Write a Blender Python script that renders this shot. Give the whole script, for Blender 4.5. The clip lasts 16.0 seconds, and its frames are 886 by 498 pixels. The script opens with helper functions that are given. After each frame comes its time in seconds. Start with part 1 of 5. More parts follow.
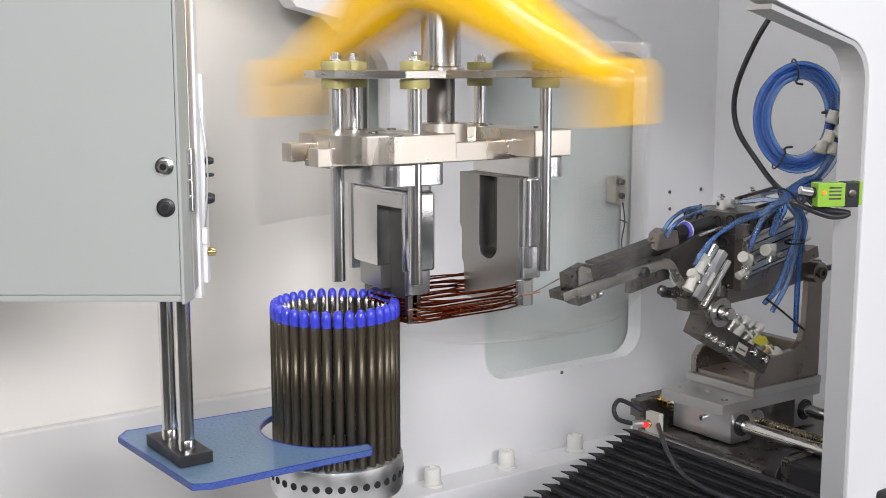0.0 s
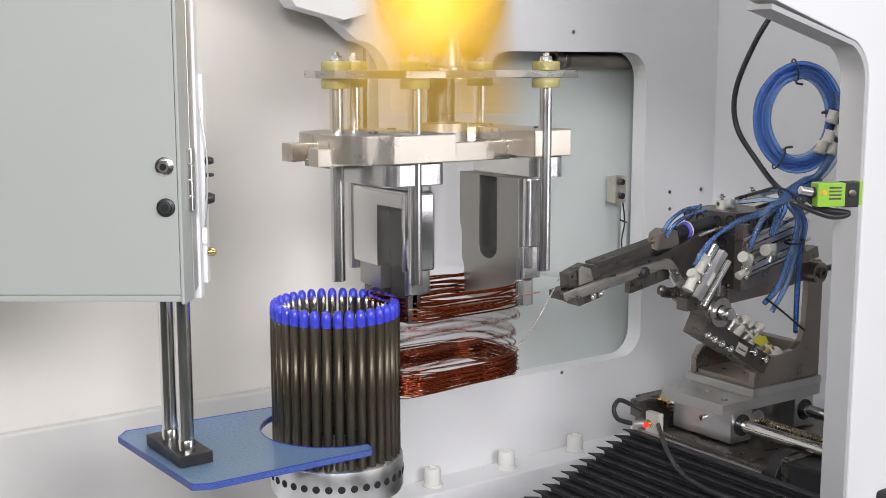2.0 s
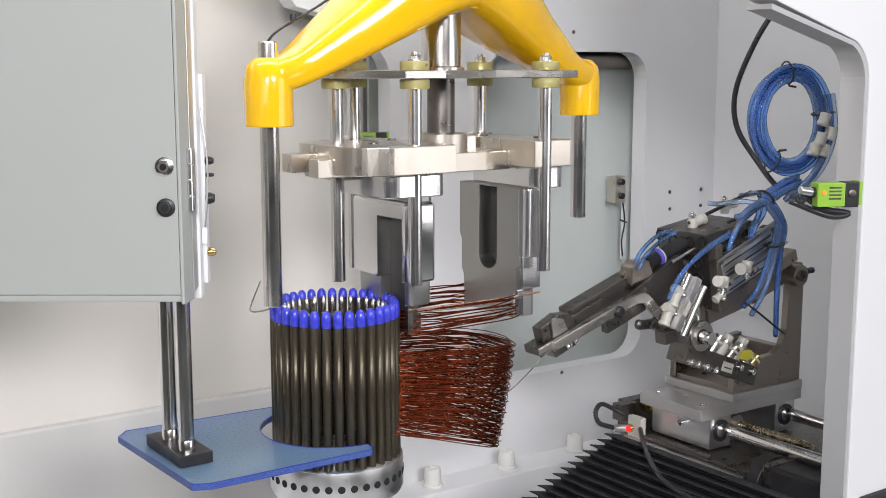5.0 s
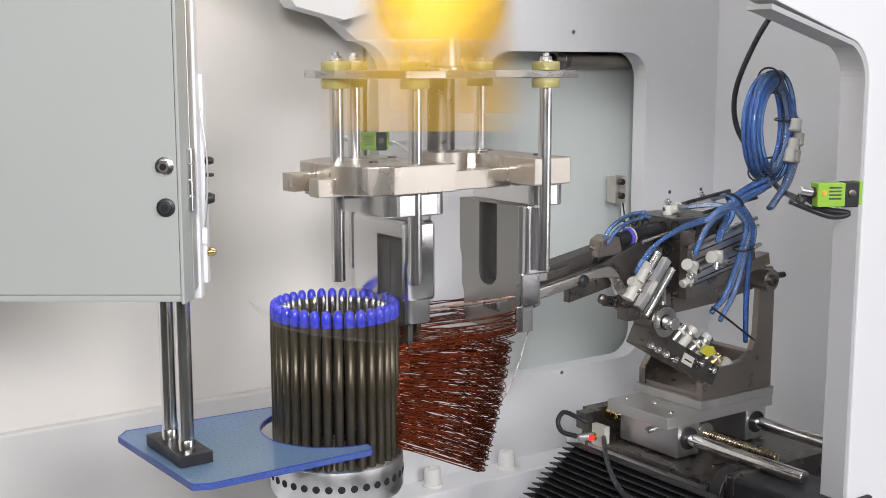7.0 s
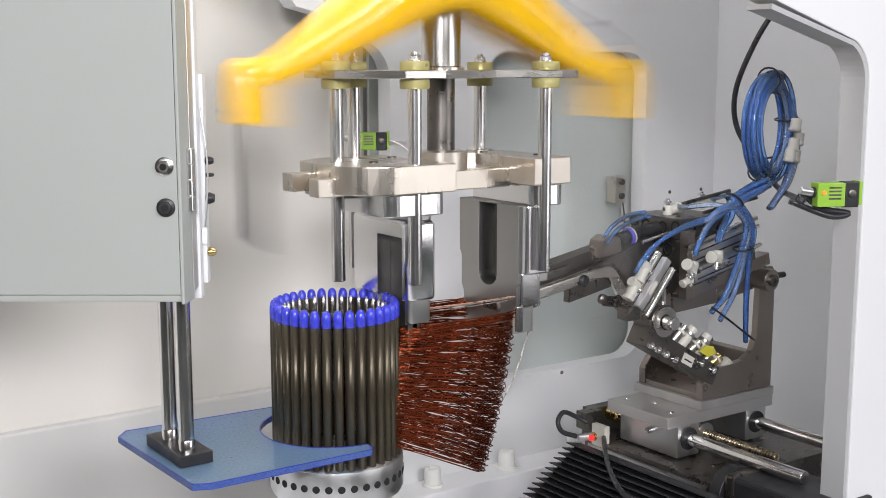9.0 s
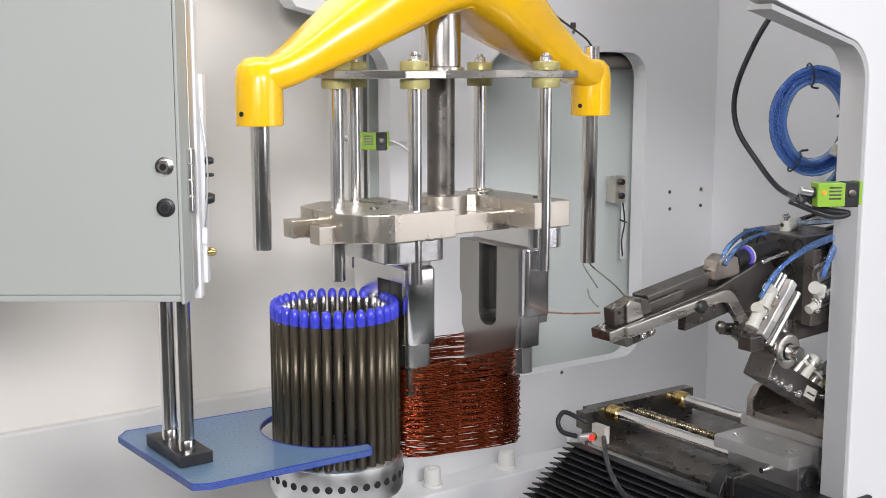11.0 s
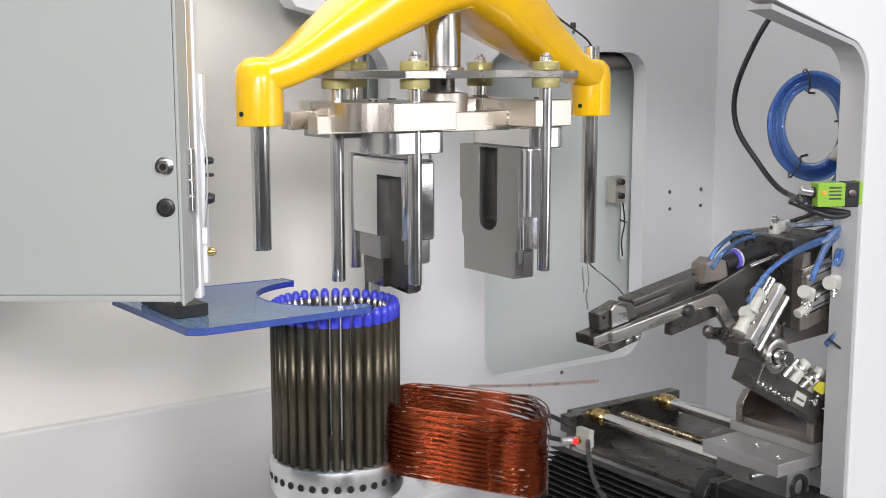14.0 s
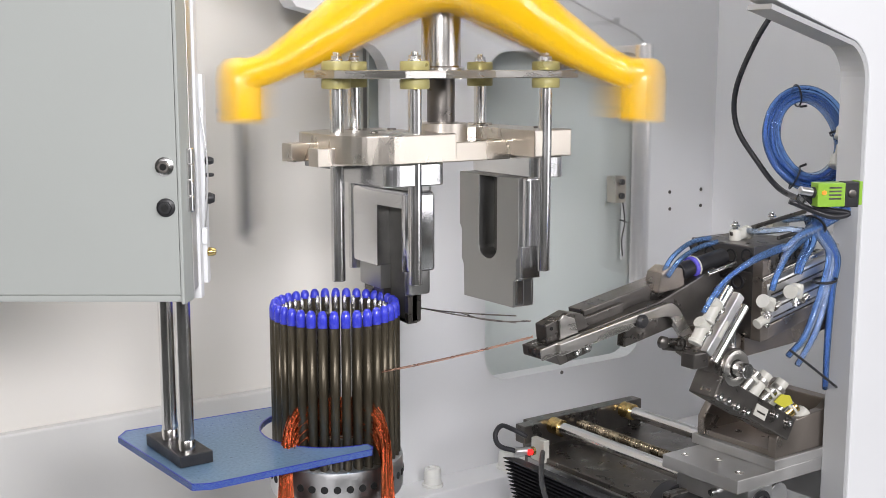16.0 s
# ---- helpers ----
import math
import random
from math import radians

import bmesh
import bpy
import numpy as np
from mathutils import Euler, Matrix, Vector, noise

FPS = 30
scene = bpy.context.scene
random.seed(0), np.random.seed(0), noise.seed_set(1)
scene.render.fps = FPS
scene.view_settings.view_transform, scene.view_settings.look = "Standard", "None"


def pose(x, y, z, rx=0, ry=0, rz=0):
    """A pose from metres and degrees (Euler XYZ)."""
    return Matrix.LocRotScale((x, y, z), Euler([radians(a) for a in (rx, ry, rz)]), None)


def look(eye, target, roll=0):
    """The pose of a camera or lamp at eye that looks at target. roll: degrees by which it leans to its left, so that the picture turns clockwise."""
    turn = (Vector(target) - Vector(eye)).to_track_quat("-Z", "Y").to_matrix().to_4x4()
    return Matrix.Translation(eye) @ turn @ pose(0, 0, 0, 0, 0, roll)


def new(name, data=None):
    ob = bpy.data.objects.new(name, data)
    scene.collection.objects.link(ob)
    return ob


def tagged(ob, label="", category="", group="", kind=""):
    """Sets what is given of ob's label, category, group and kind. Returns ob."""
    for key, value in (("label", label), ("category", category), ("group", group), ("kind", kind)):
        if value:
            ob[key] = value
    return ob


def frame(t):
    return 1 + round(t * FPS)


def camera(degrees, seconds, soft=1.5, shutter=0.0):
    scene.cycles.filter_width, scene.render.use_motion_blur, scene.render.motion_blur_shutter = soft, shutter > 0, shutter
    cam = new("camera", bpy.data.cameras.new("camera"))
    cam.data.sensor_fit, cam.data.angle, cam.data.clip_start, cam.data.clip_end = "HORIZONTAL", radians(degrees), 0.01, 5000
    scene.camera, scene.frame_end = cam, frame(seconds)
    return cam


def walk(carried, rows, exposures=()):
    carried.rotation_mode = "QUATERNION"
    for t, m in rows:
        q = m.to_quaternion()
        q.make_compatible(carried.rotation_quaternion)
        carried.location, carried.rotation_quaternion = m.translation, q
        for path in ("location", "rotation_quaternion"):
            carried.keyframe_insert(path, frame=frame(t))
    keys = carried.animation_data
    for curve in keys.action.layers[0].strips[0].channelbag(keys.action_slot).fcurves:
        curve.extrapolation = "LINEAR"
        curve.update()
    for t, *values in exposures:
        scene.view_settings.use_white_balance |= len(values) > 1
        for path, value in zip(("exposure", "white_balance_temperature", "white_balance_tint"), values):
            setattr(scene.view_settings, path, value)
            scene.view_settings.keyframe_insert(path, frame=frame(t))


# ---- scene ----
cam = camera(40.94, 16.0, soft=0.6, shutter=0.5)
EYE = (-0.5237, -0.9184, 0.3575)
AIM = (0.0432, -0.1088, 0.2054)
walk(cam, [(0.0, look(EYE, AIM)), (16.0, look(EYE, AIM))])

# ---- world and light: a factory hall, with added area lamps out of view ----
world = bpy.data.worlds.new("hall_world")
world.use_nodes = True
world.node_tree.nodes["Background"].inputs[0].default_value = (0.92, 0.96, 1.0, 1)
world.node_tree.nodes["Background"].inputs[1].default_value = 0.40
scene.world = world
scene.view_settings.exposure = 0.0


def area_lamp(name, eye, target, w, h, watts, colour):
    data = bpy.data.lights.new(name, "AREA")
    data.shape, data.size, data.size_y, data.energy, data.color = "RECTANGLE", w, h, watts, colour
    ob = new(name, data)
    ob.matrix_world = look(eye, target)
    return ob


# Two added key softboxes, aimed by the way shadows fall on the rear frame.
area_lamp("added_softbox", (-0.15, -2.60, 1.10), (0.3, 0.25, 0.22), 0.70, 0.50, 37, (1.0, 0.975, 1.0))
area_lamp("added_softbox", (-1.20, -1.95, 0.90), (0.4, 0.25, 0.20), 0.45, 0.40, 34, (1.0, 0.975, 1.0))
# Added bright panel for the metal's y-faces to mirror.
area_lamp("added_softbox", (2.0, -2.8, 0.55), (0.3, 0.1, 0.15), 1.9, 1.6, 24, (1.0, 0.975, 1.0))
# Added fill strip under the roof sheet, brightens the rear walls.
area_lamp("added_roof_fill", (0.12, -0.14, 0.90), (0.32, 0.36, 0.16), 1.3, 0.12, 6.6, (1.0, 0.98, 1.0))
# Added weak fill from the left.
area_lamp("added_softbox", (-2.0, -1.9, 0.75), (0.3, 0.1, 0.2), 1.2, 0.6, 5, (1.0, 0.975, 1.0))


# ---- materials ----
def material(name, colour, rough=0.5, metal=0.0, vary=0.12, scale=40.0, bump=0.0, bump_scale=300.0,
             coat=0.0, stretch=(1, 1, 1), rough_vary=0.1, transmission=0.0, ior=1.45, dirt=None, dirt_amount=0.0, aniso=0.0):
    """A surface with colour that varies at two scales, uneven gloss and fine relief."""
    m = bpy.data.materials.new(name)
    m.use_nodes = True
    n, l = m.node_tree.nodes, m.node_tree.links
    b = n["Principled BSDF"]
    co = n.new("ShaderNodeTexCoord")
    mp = n.new("ShaderNodeMapping")
    mp.inputs["Scale"].default_value = stretch
    l.new(co.outputs["Object"], mp.inputs["Vector"])
    n1 = n.new("ShaderNodeTexNoise")
    n1.inputs["Scale"].default_value, n1.inputs["Detail"].default_value = scale, 6
    n2 = n.new("ShaderNodeTexNoise")
    n2.inputs["Scale"].default_value, n2.inputs["Detail"].default_value = scale / 9, 3
    l.new(mp.outputs[0], n1.inputs["Vector"])
    l.new(mp.outputs[0], n2.inputs["Vector"])
    mix = n.new("ShaderNodeMath")
    mix.operation = "ADD"
    l.new(n1.outputs["Fac"], mix.inputs[0])
    l.new(n2.outputs["Fac"], mix.inputs[1])
    ramp = n.new("ShaderNodeMapRange")
    ramp.inputs["From Min"].default_value, ramp.inputs["From Max"].default_value = 0.6, 1.4
    ramp.inputs["To Min"].default_value, ramp.inputs["To Max"].default_value = 1 - vary, 1 + vary
    l.new(mix.outputs[0], ramp.inputs["Value"])
    mul = n.new("ShaderNodeVectorMath")
    mul.operation = "SCALE"
    mul.inputs[0].default_value = colour
    l.new(ramp.outputs[0], mul.inputs["Scale"])
    last = mul.outputs[0]
    if dirt:
        n3 = n.new("ShaderNodeTexNoise")
        n3.inputs["Scale"].default_value, n3.inputs["Detail"].default_value = scale / 3, 8
        l.new(co.outputs["Object"], n3.inputs["Vector"])
        r3 = n.new("ShaderNodeMapRange")
        r3.inputs["From Min"].default_value, r3.inputs["From Max"].default_value = 0.55, 0.75
        r3.inputs["To Max"].default_value = dirt_amount
        l.new(n3.outputs["Fac"], r3.inputs["Value"])
        mc = n.new("ShaderNodeMixRGB")
        mc.inputs[2].default_value = (*dirt, 1)
        l.new(r3.outputs[0], mc.inputs[0])
        l.new(last, mc.inputs[1])
        last = mc.outputs[0]
    l.new(last, b.inputs["Base Color"])
    rr = n.new("ShaderNodeMapRange")
    rr.inputs["From Min"].default_value, rr.inputs["From Max"].default_value = 0.3, 0.7
    rr.inputs["To Min"].default_value, rr.inputs["To Max"].default_value = max(0.02, rough - rough_vary), min(1, rough + rough_vary)
    l.new(n1.outputs["Fac"], rr.inputs["Value"])
    l.new(rr.outputs[0], b.inputs["Roughness"])
    b.inputs["Metallic"].default_value = metal
    b.inputs["IOR"].default_value = ior
    b.inputs["Coat Weight"].default_value = coat
    b.inputs["Transmission Weight"].default_value = transmission
    if bump:
        n4 = n.new("ShaderNodeTexNoise")
        n4.inputs["Scale"].default_value, n4.inputs["Detail"].default_value = bump_scale, 4
        l.new(mp.outputs[0], n4.inputs["Vector"])
        bp = n.new("ShaderNodeBump")
        bp.inputs["Strength"].default_value, bp.inputs["Distance"].default_value = bump, 0.001
        l.new(n4.outputs["Fac"], bp.inputs["Height"])
        l.new(bp.outputs[0], b.inputs["Normal"])
    return m


def glow(name, colour, strength):
    m = bpy.data.materials.new(name)
    m.use_nodes = True
    b = m.node_tree.nodes["Principled BSDF"]
    b.inputs["Base Color"].default_value = (*colour, 1)
    b.inputs["Emission Color"].default_value = (*colour, 1)
    b.inputs["Emission Strength"].default_value = strength
    return m


WALL = material("painted_sheet", (0.70, 0.705, 0.715), 0.45, 0, 0.03, 6, 0.05, 500, rough_vary=0.03, dirt=(0.5, 0.5, 0.47), dirt_amount=0.12)
PANEL = material("pale_green_panel", (0.66, 0.71, 0.69), 0.4, 0, 0.04, 4, 0.03, 400)
CREAM = material("cream_cover", (0.67, 0.65, 0.61), 0.5, 0, 0.05, 3, 0.03, 300)
DOOR = material("door_paint", (0.37, 0.39, 0.372), 0.55, 0, 0.03, 8, 0.04, 700, dirt=(0.35, 0.35, 0.33), dirt_amount=0.15)
SKIRT = material("grey_skirting_paint", (0.53, 0.53, 0.515), 0.5, 0, 0.06, 5, 0.04, 400, dirt=(0.42, 0.41, 0.37), dirt_amount=0.2)
WHITE = material("white_paint", (0.70, 0.71, 0.725), 0.45, 0, 0.02, 10, 0.04, 600, rough_vary=0.02)
JAMB = material("grey_edge_lining", (0.42, 0.425, 0.43), 0.45, 0, 0.03, 10, 0.04, 600, rough_vary=0.03)
HALL = material("hall_plaster", (0.36, 0.36, 0.34), 0.8, 0, 0.08, 2, 0.1, 60)
HALLFLOOR = material("hall_floor_paint", (0.14, 0.16, 0.15), 0.4, 0, 0.12, 3, 0.1, 60)
STEEL = material("ground_steel", (0.55, 0.53, 0.50), 0.27, 1, 0.10, 40, 0.08, 200, stretch=(0.4, 0.4, 2.0), rough_vary=0.08)
NICKEL = material("nickel_plate", (0.66, 0.61, 0.54), 0.30, 1, 0.10, 30, 0.10, 260, stretch=(1, 1, 0.35), rough_vary=0.08)
CHROME = material("chromed_rod", (0.78, 0.77, 0.76), 0.20, 1, 0.03, 30, 0, rough_vary=0.04)
SHAFT = material("polished_shaft", (0.70, 0.67, 0.64), 0.2, 1, 0.04, 30, 0, rough_vary=0.05)
POLISHED = material("polished_form", (0.80, 0.80, 0.81), 0.20, 1, 0.05, 35, 0.08, 120, rough_vary=0.06)
FORMGREY = material("ground_form_face", (0.42, 0.42, 0.41), 0.38, 1, 0.1, 40, 0.1, 260, stretch=(1, 1, 0.4))
DARK = material("black_oxide_steel", (0.15, 0.14, 0.13), 0.32, 0.9, 0.2, 60, 0.12, 300, dirt=(0.28, 0.25, 0.22), dirt_amount=0.4)
# Speckled steel for slot bottoms, darkened to hold the slot's shade.
SLOT_SHADE = material("shaded_slot_steel", (0.10, 0.097, 0.088), 0.45, 0.6, 0.5, 45, 0.25, 200)
BRACKET = material("browned_steel", (0.30, 0.265, 0.235), 0.33, 0.9, 0.15, 30, 0.08, 200, dirt=(0.12, 0.11, 0.1), dirt_amount=0.4)
ALU = material("machined_aluminium", (0.68, 0.68, 0.68), 0.36, 1, 0.05, 50, 0.06, 200)
ALUDULL = material("dull_aluminium_plate", (0.55, 0.545, 0.535), 0.45, 0.9, 0.06, 40, 0.05, 200, dirt=(0.36, 0.34, 0.3), dirt_amount=0.4)
PIN = material("dark_needle_bar", (0.075, 0.063, 0.043), 0.36, 0.6, 0.18, 30, 0.05, 200, stretch=(1, 1, 0.15))
PINTIP = material("bright_needle_tip", (0.74, 0.73, 0.71), 0.2, 1, 0.05, 60)
CAPBLUE = material("blue_plastic_cap", (0.045, 0.055, 0.56), 0.3, 0, 0.1, 60, 0.03, 400, coat=0.3)
YELLOW = material("yellow_enamel", (0.84, 0.49, 0.008), 0.2, 0, 0.05, 10, 0.15, 90, coat=0.5)
URETHANE = material("amber_urethane", (0.55, 0.50, 0.20), 0.35, 0, 0.08, 60, 0.05, 300, transmission=0.45)
BLACK = material("black_plastic", (0.018, 0.018, 0.02), 0.4, 0, 0.2, 60, 0.1, 400)
RUBBER = material("black_bellows", (0.015, 0.015, 0.017), 0.55, 0, 0.25, 40, 0.2, 300)
CABLE = material("black_cable", (0.02, 0.02, 0.024), 0.35, 0, 0.2, 60)
FITTING = material("white_fitting", (0.52, 0.51, 0.46), 0.35, 0, 0.05, 60)
COPPER = material("enamelled_copper", (0.19, 0.038, 0.013), 0.20, 0.92, 0.35, 90, 0, rough_vary=0.08)
BARECOPPER = material("bare_copper", (0.66, 0.40, 0.30), 0.3, 1, 0.15, 60)
TINNED = material("bare_lead_wire", (0.36, 0.33, 0.30), 0.3, 1, 0.15, 60)
GREEN = material("green_plastic", (0.25, 0.46, 0.05), 0.35, 0, 0.06, 60)
BRASS = material("brass", (0.62, 0.45, 0.18), 0.25, 1, 0.1, 60)
BALLSCREW = material("oiled_ball_screw", (0.36, 0.30, 0.21), 0.25, 1, 0.2, 60)
BOLT = material("white_bolt_cover", (0.66, 0.66, 0.63), 0.45, 0, 0.05, 50, dirt=(0.4, 0.4, 0.36), dirt_amount=0.3)
YTAG = material("yellow_tag", (0.50, 0.46, 0.04), 0.5, 0, 0.05, 60)
VIOLET = material("violet_ring", (0.12, 0.10, 0.55), 0.3, 0, 0.05, 60)
HOLE = material("hole_shade", (0.01, 0.01, 0.01), 0.8, 0, 0.05, 60)
LEDRED = glow("red_signal_light", (1.0, 0.02, 0.02), 1.0)
LEDORANGE = glow("orange_signal_light", (1.0, 0.16, 0.02), 1.4)


def clear_plastic(name, colour, rough=0.08, density=0.3):
    """Tinted see-through plastic: tinted straight transmission with a little body, under a glossy skin."""
    m = bpy.data.materials.new(name)
    m.use_nodes = True
    n, l = m.node_tree.nodes, m.node_tree.links
    body = n["Principled BSDF"]
    body.inputs["Base Color"].default_value = (*colour, 1)
    body.inputs["Roughness"].default_value = 0.35
    tr = n.new("ShaderNodeBsdfTransparent")
    tr.inputs[0].default_value = (*[c ** 0.5 for c in colour], 1)
    cloud = n.new("ShaderNodeTexNoise")
    cloud.inputs["Scale"].default_value = 60
    fac = n.new("ShaderNodeMapRange")
    fac.inputs["To Min"].default_value, fac.inputs["To Max"].default_value = density - 0.08, density + 0.08
    l.new(cloud.outputs["Fac"], fac.inputs["Value"])
    mix = n.new("ShaderNodeMixShader")
    l.new(fac.outputs[0], mix.inputs[0])
    l.new(tr.outputs[0], mix.inputs[1])
    l.new(body.outputs[0], mix.inputs[2])
    skin = n.new("ShaderNodeBsdfGlossy")
    skin.inputs["Roughness"].default_value = rough
    edge = n.new("ShaderNodeFresnel")
    edge.inputs["IOR"].default_value = 1.38
    top = n.new("ShaderNodeMixShader")
    l.new(edge.outputs[0], top.inputs[0])
    l.new(mix.outputs[0], top.inputs[1])
    l.new(skin.outputs[0], top.inputs[2])
    l.new(top.outputs[0], n["Material Output"].inputs["Surface"])
    return m


ACRYLIC = clear_plastic("blue_acrylic", (0.42, 0.68, 0.98), 0.03, 0.36)
ACRYLICEDGE = clear_plastic("blue_acrylic_edge", (0.012, 0.03, 0.42), 0.12, 0.85)
TUBE = clear_plastic("blue_air_tube", (0.27, 0.50, 0.96), 0.10, 0.17)
TUBEPALE = clear_plastic("pale_air_tube", (0.62, 0.76, 0.97), 0.10, 0.20)


# ---- mesh helpers ----
def add(bm, other):
    me = bpy.data.meshes.new("tmp")
    other.to_mesh(me)
    other.free()
    bm.from_mesh(me)
    bpy.data.meshes.remove(me)
    return bm


def finish(t, bm, bevel, m, seg=2):
    if bevel:
        edges = [e for e in t.edges if len(e.link_faces) == 2 and e.calc_face_angle(0) > 0.5]
        bmesh.ops.bevel(t, geom=edges, offset=bevel, segments=seg, profile=0.6, affect="EDGES", clamp_overlap=True)
    if m is not None:
        bmesh.ops.transform(t, matrix=m, verts=t.verts)
    return add(bm, t) if bm is not None else t


def box(bm, x0, x1, y0, y1, z0, z1, bevel=0.0006, m=None, seg=2):
    t = bmesh.new()
    bmesh.ops.create_cube(t, size=1)
    for v in t.verts:
        v.co = Vector(((x0 + x1) / 2 + v.co.x * (x1 - x0), (y0 + y1) / 2 + v.co.y * (y1 - y0), (z0 + z1) / 2 + v.co.z * (z1 - z0)))
    return finish(t, bm, bevel, m, seg)


def prism(bm, pts, z0, z1, bevel=0.0006, m=None, seg=2):
    """A flat outline (x, y) raised from z0 to z1."""
    t = bmesh.new()
    low = [t.verts.new((x, y, z0)) for x, y in pts]
    high = [t.verts.new((x, y, z1)) for x, y in pts]
    t.faces.new(low[::-1])
    t.faces.new(high)
    k = len(pts)
    for i in range(k):
        t.faces.new((low[i], low[(i + 1) % k], high[(i + 1) % k], high[i]))
    bmesh.ops.recalc_face_normals(t, faces=t.faces)
    return finish(t, bm, bevel, m, seg)


SIDE = Matrix(((1, 0, 0, 0), (0, 0, -1, 0), (0, 1, 0, 0), (0, 0, 0, 1)))  # outline (x, z), raised along -y
ACROSS = Matrix(((0, 0, 1, 0), (1, 0, 0, 0), (0, 1, 0, 0), (0, 0, 0, 1)))  # outline (y, z), raised along x


def rounded(x0, x1, y0, y1, r, k=6):
    """The outline of a rectangle with round corners."""
    pts = []
    for cx, cy, a in ((x1 - r, y1 - r, 0), (x0 + r, y1 - r, 90), (x0 + r, y0 + r, 180), (x1 - r, y0 + r, 270)):
        for i in range(k + 1):
            b = radians(a + 90 * i / k)
            pts.append((cx + r * math.cos(b), cy + r * math.sin(b)))
    return pts


def lathe(bm, profile, seg=24, m=None):
    """A profile of (radius, height) turned about z."""
    t = bmesh.new()
    rings = []
    for r, z in profile:
        if r < 1e-6:
            rings.append([t.verts.new((0, 0, z))])
        else:
            rings.append([t.verts.new((r * math.cos(2 * math.pi * i / seg), r * math.sin(2 * math.pi * i / seg), z)) for i in range(seg)])
    for a, b in zip(rings, rings[1:]):
        for i in range(seg):
            j = (i + 1) % seg
            f = [a[i % len(a)], a[j % len(a)], b[j % len(b)], b[i % len(b)]]
            f = list(dict.fromkeys(f))
            if len(f) > 2:
                t.faces.new(f)
    bmesh.ops.recalc_face_normals(t, faces=t.faces)
    for f in t.faces:
        f.smooth = True
    for e in t.edges:
        e.smooth = len(e.link_faces) == 2 and e.calc_face_angle(0) < 0.7
    return finish(t, bm, 0, m)


def rod(bm, a, b, r, seg=16, bevel=0.0005):
    """A round bar from a to b with eased ends."""
    a, b = Vector(a), Vector(b)
    n = (b - a).length
    m = Matrix.Translation(a) @ (b - a).to_track_quat("Z", "Y").to_matrix().to_4x4()
    e = min(bevel, r * 0.4, n * 0.3)
    return lathe(bm, [(0, 0), (r - e, 0), (r, e), (r, n - e), (r - e, n), (0, n)], seg, m)


def smooth_path(pts, k=8):
    """Catmull-Rom through the points."""
    p = [Vector(q) for q in pts]
    p = [2 * p[0] - p[1]] + p + [2 * p[-1] - p[-2]]
    out = []
    for a, b, c, d in zip(p, p[1:], p[2:], p[3:]):
        for i in range(k):
            s = i / k
            out.append(0.5 * (2 * b + (c - a) * s + (2 * a - 5 * b + 4 * c - d) * s * s + (3 * b - a - 3 * c + d) * s ** 3))
    return out + [p[-2]]


def tube(bm, pts, r, seg=8, closed=False):
    """A round tube along a path."""
    t = bmesh.new()
    p = [Vector(q) for q in pts]
    n = len(p)
    rings = []
    side = None
    for i in range(n):
        a, b = (p[i - 1], p[(i + 1) % n]) if closed else (p[max(i - 1, 0)], p[min(i + 1, n - 1)])
        d = (b - a).normalized()
        if side is None:
            side = d.orthogonal().normalized()
        side = (side - d * side.dot(d)).normalized()
        up = d.cross(side)
        rings.append([t.verts.new(p[i] + r * (side * math.cos(2 * math.pi * j / seg) + up * math.sin(2 * math.pi * j / seg))) for j in range(seg)])
    pairs = list(zip(rings, rings[1:])) + ([(rings[-1], rings[0])] if closed else [])
    for a, b in pairs:
        for j in range(seg):
            f = t.faces.new((a[j], a[(j + 1) % seg], b[(j + 1) % seg], b[j]))
            f.smooth = True
    if not closed:
        t.faces.new(rings[0][::-1])
        t.faces.new(rings[-1])
    bmesh.ops.recalc_face_normals(t, faces=t.faces)
    return finish(t, bm, 0, None)


def part(name, bm, mat, parent=None, label=""):
    """Links a bmesh as one mesh object under a thing or a part."""
    me = bpy.data.meshes.new(name)
    bm.to_mesh(me)
    bm.free()
    me.materials.append(mat)
    ob = new(name, me)
    if parent is not None:
        ob.parent = parent
    return tagged(ob, label)


def thing(name, label, category, at=(0, 0, 0), group="", kind=""):
    ob = new(name)
    ob.location = at
    ob.empty_display_size = 0.02
    return tagged(ob, label, category, group, kind)


def structure(name, bm, mat, label, category):
    return tagged(part(name, bm, mat, None, label), "", category, "", "structure")


def B():
    return bmesh.new()


# ---- the machine's cabinet ----
AXIS = (0.117, 0.0)      # the flyer's axis
WALL_Y = 0.30            # front face of the rear frame
FLOOR_Z = -0.17


def sheet_with_holes(x0, x1, z0, z1, y, thick, holes):
    """An upright plate across y with openings that go through it, given as outlines (x, z)."""
    t = bmesh.new()
    loops = [[(x0, z0), (x1, z0), (x1, z1), (x0, z1)]] + holes
    for pts in loops:
        vs = [t.verts.new((x, y, z)) for x, z in pts]
        for i in range(len(vs)):
            t.edges.new((vs[i], vs[(i + 1) % len(vs)]))
    bmesh.ops.triangle_fill(t, use_beauty=True, use_dissolve=False, edges=t.edges)
    res = bmesh.ops.extrude_face_region(t, geom=t.faces[:])
    for v in res["geom"]:
        if isinstance(v, bmesh.types.BMVert):
            v.co.y += thick
    bmesh.ops.recalc_face_normals(t, faces=t.faces)
    return t


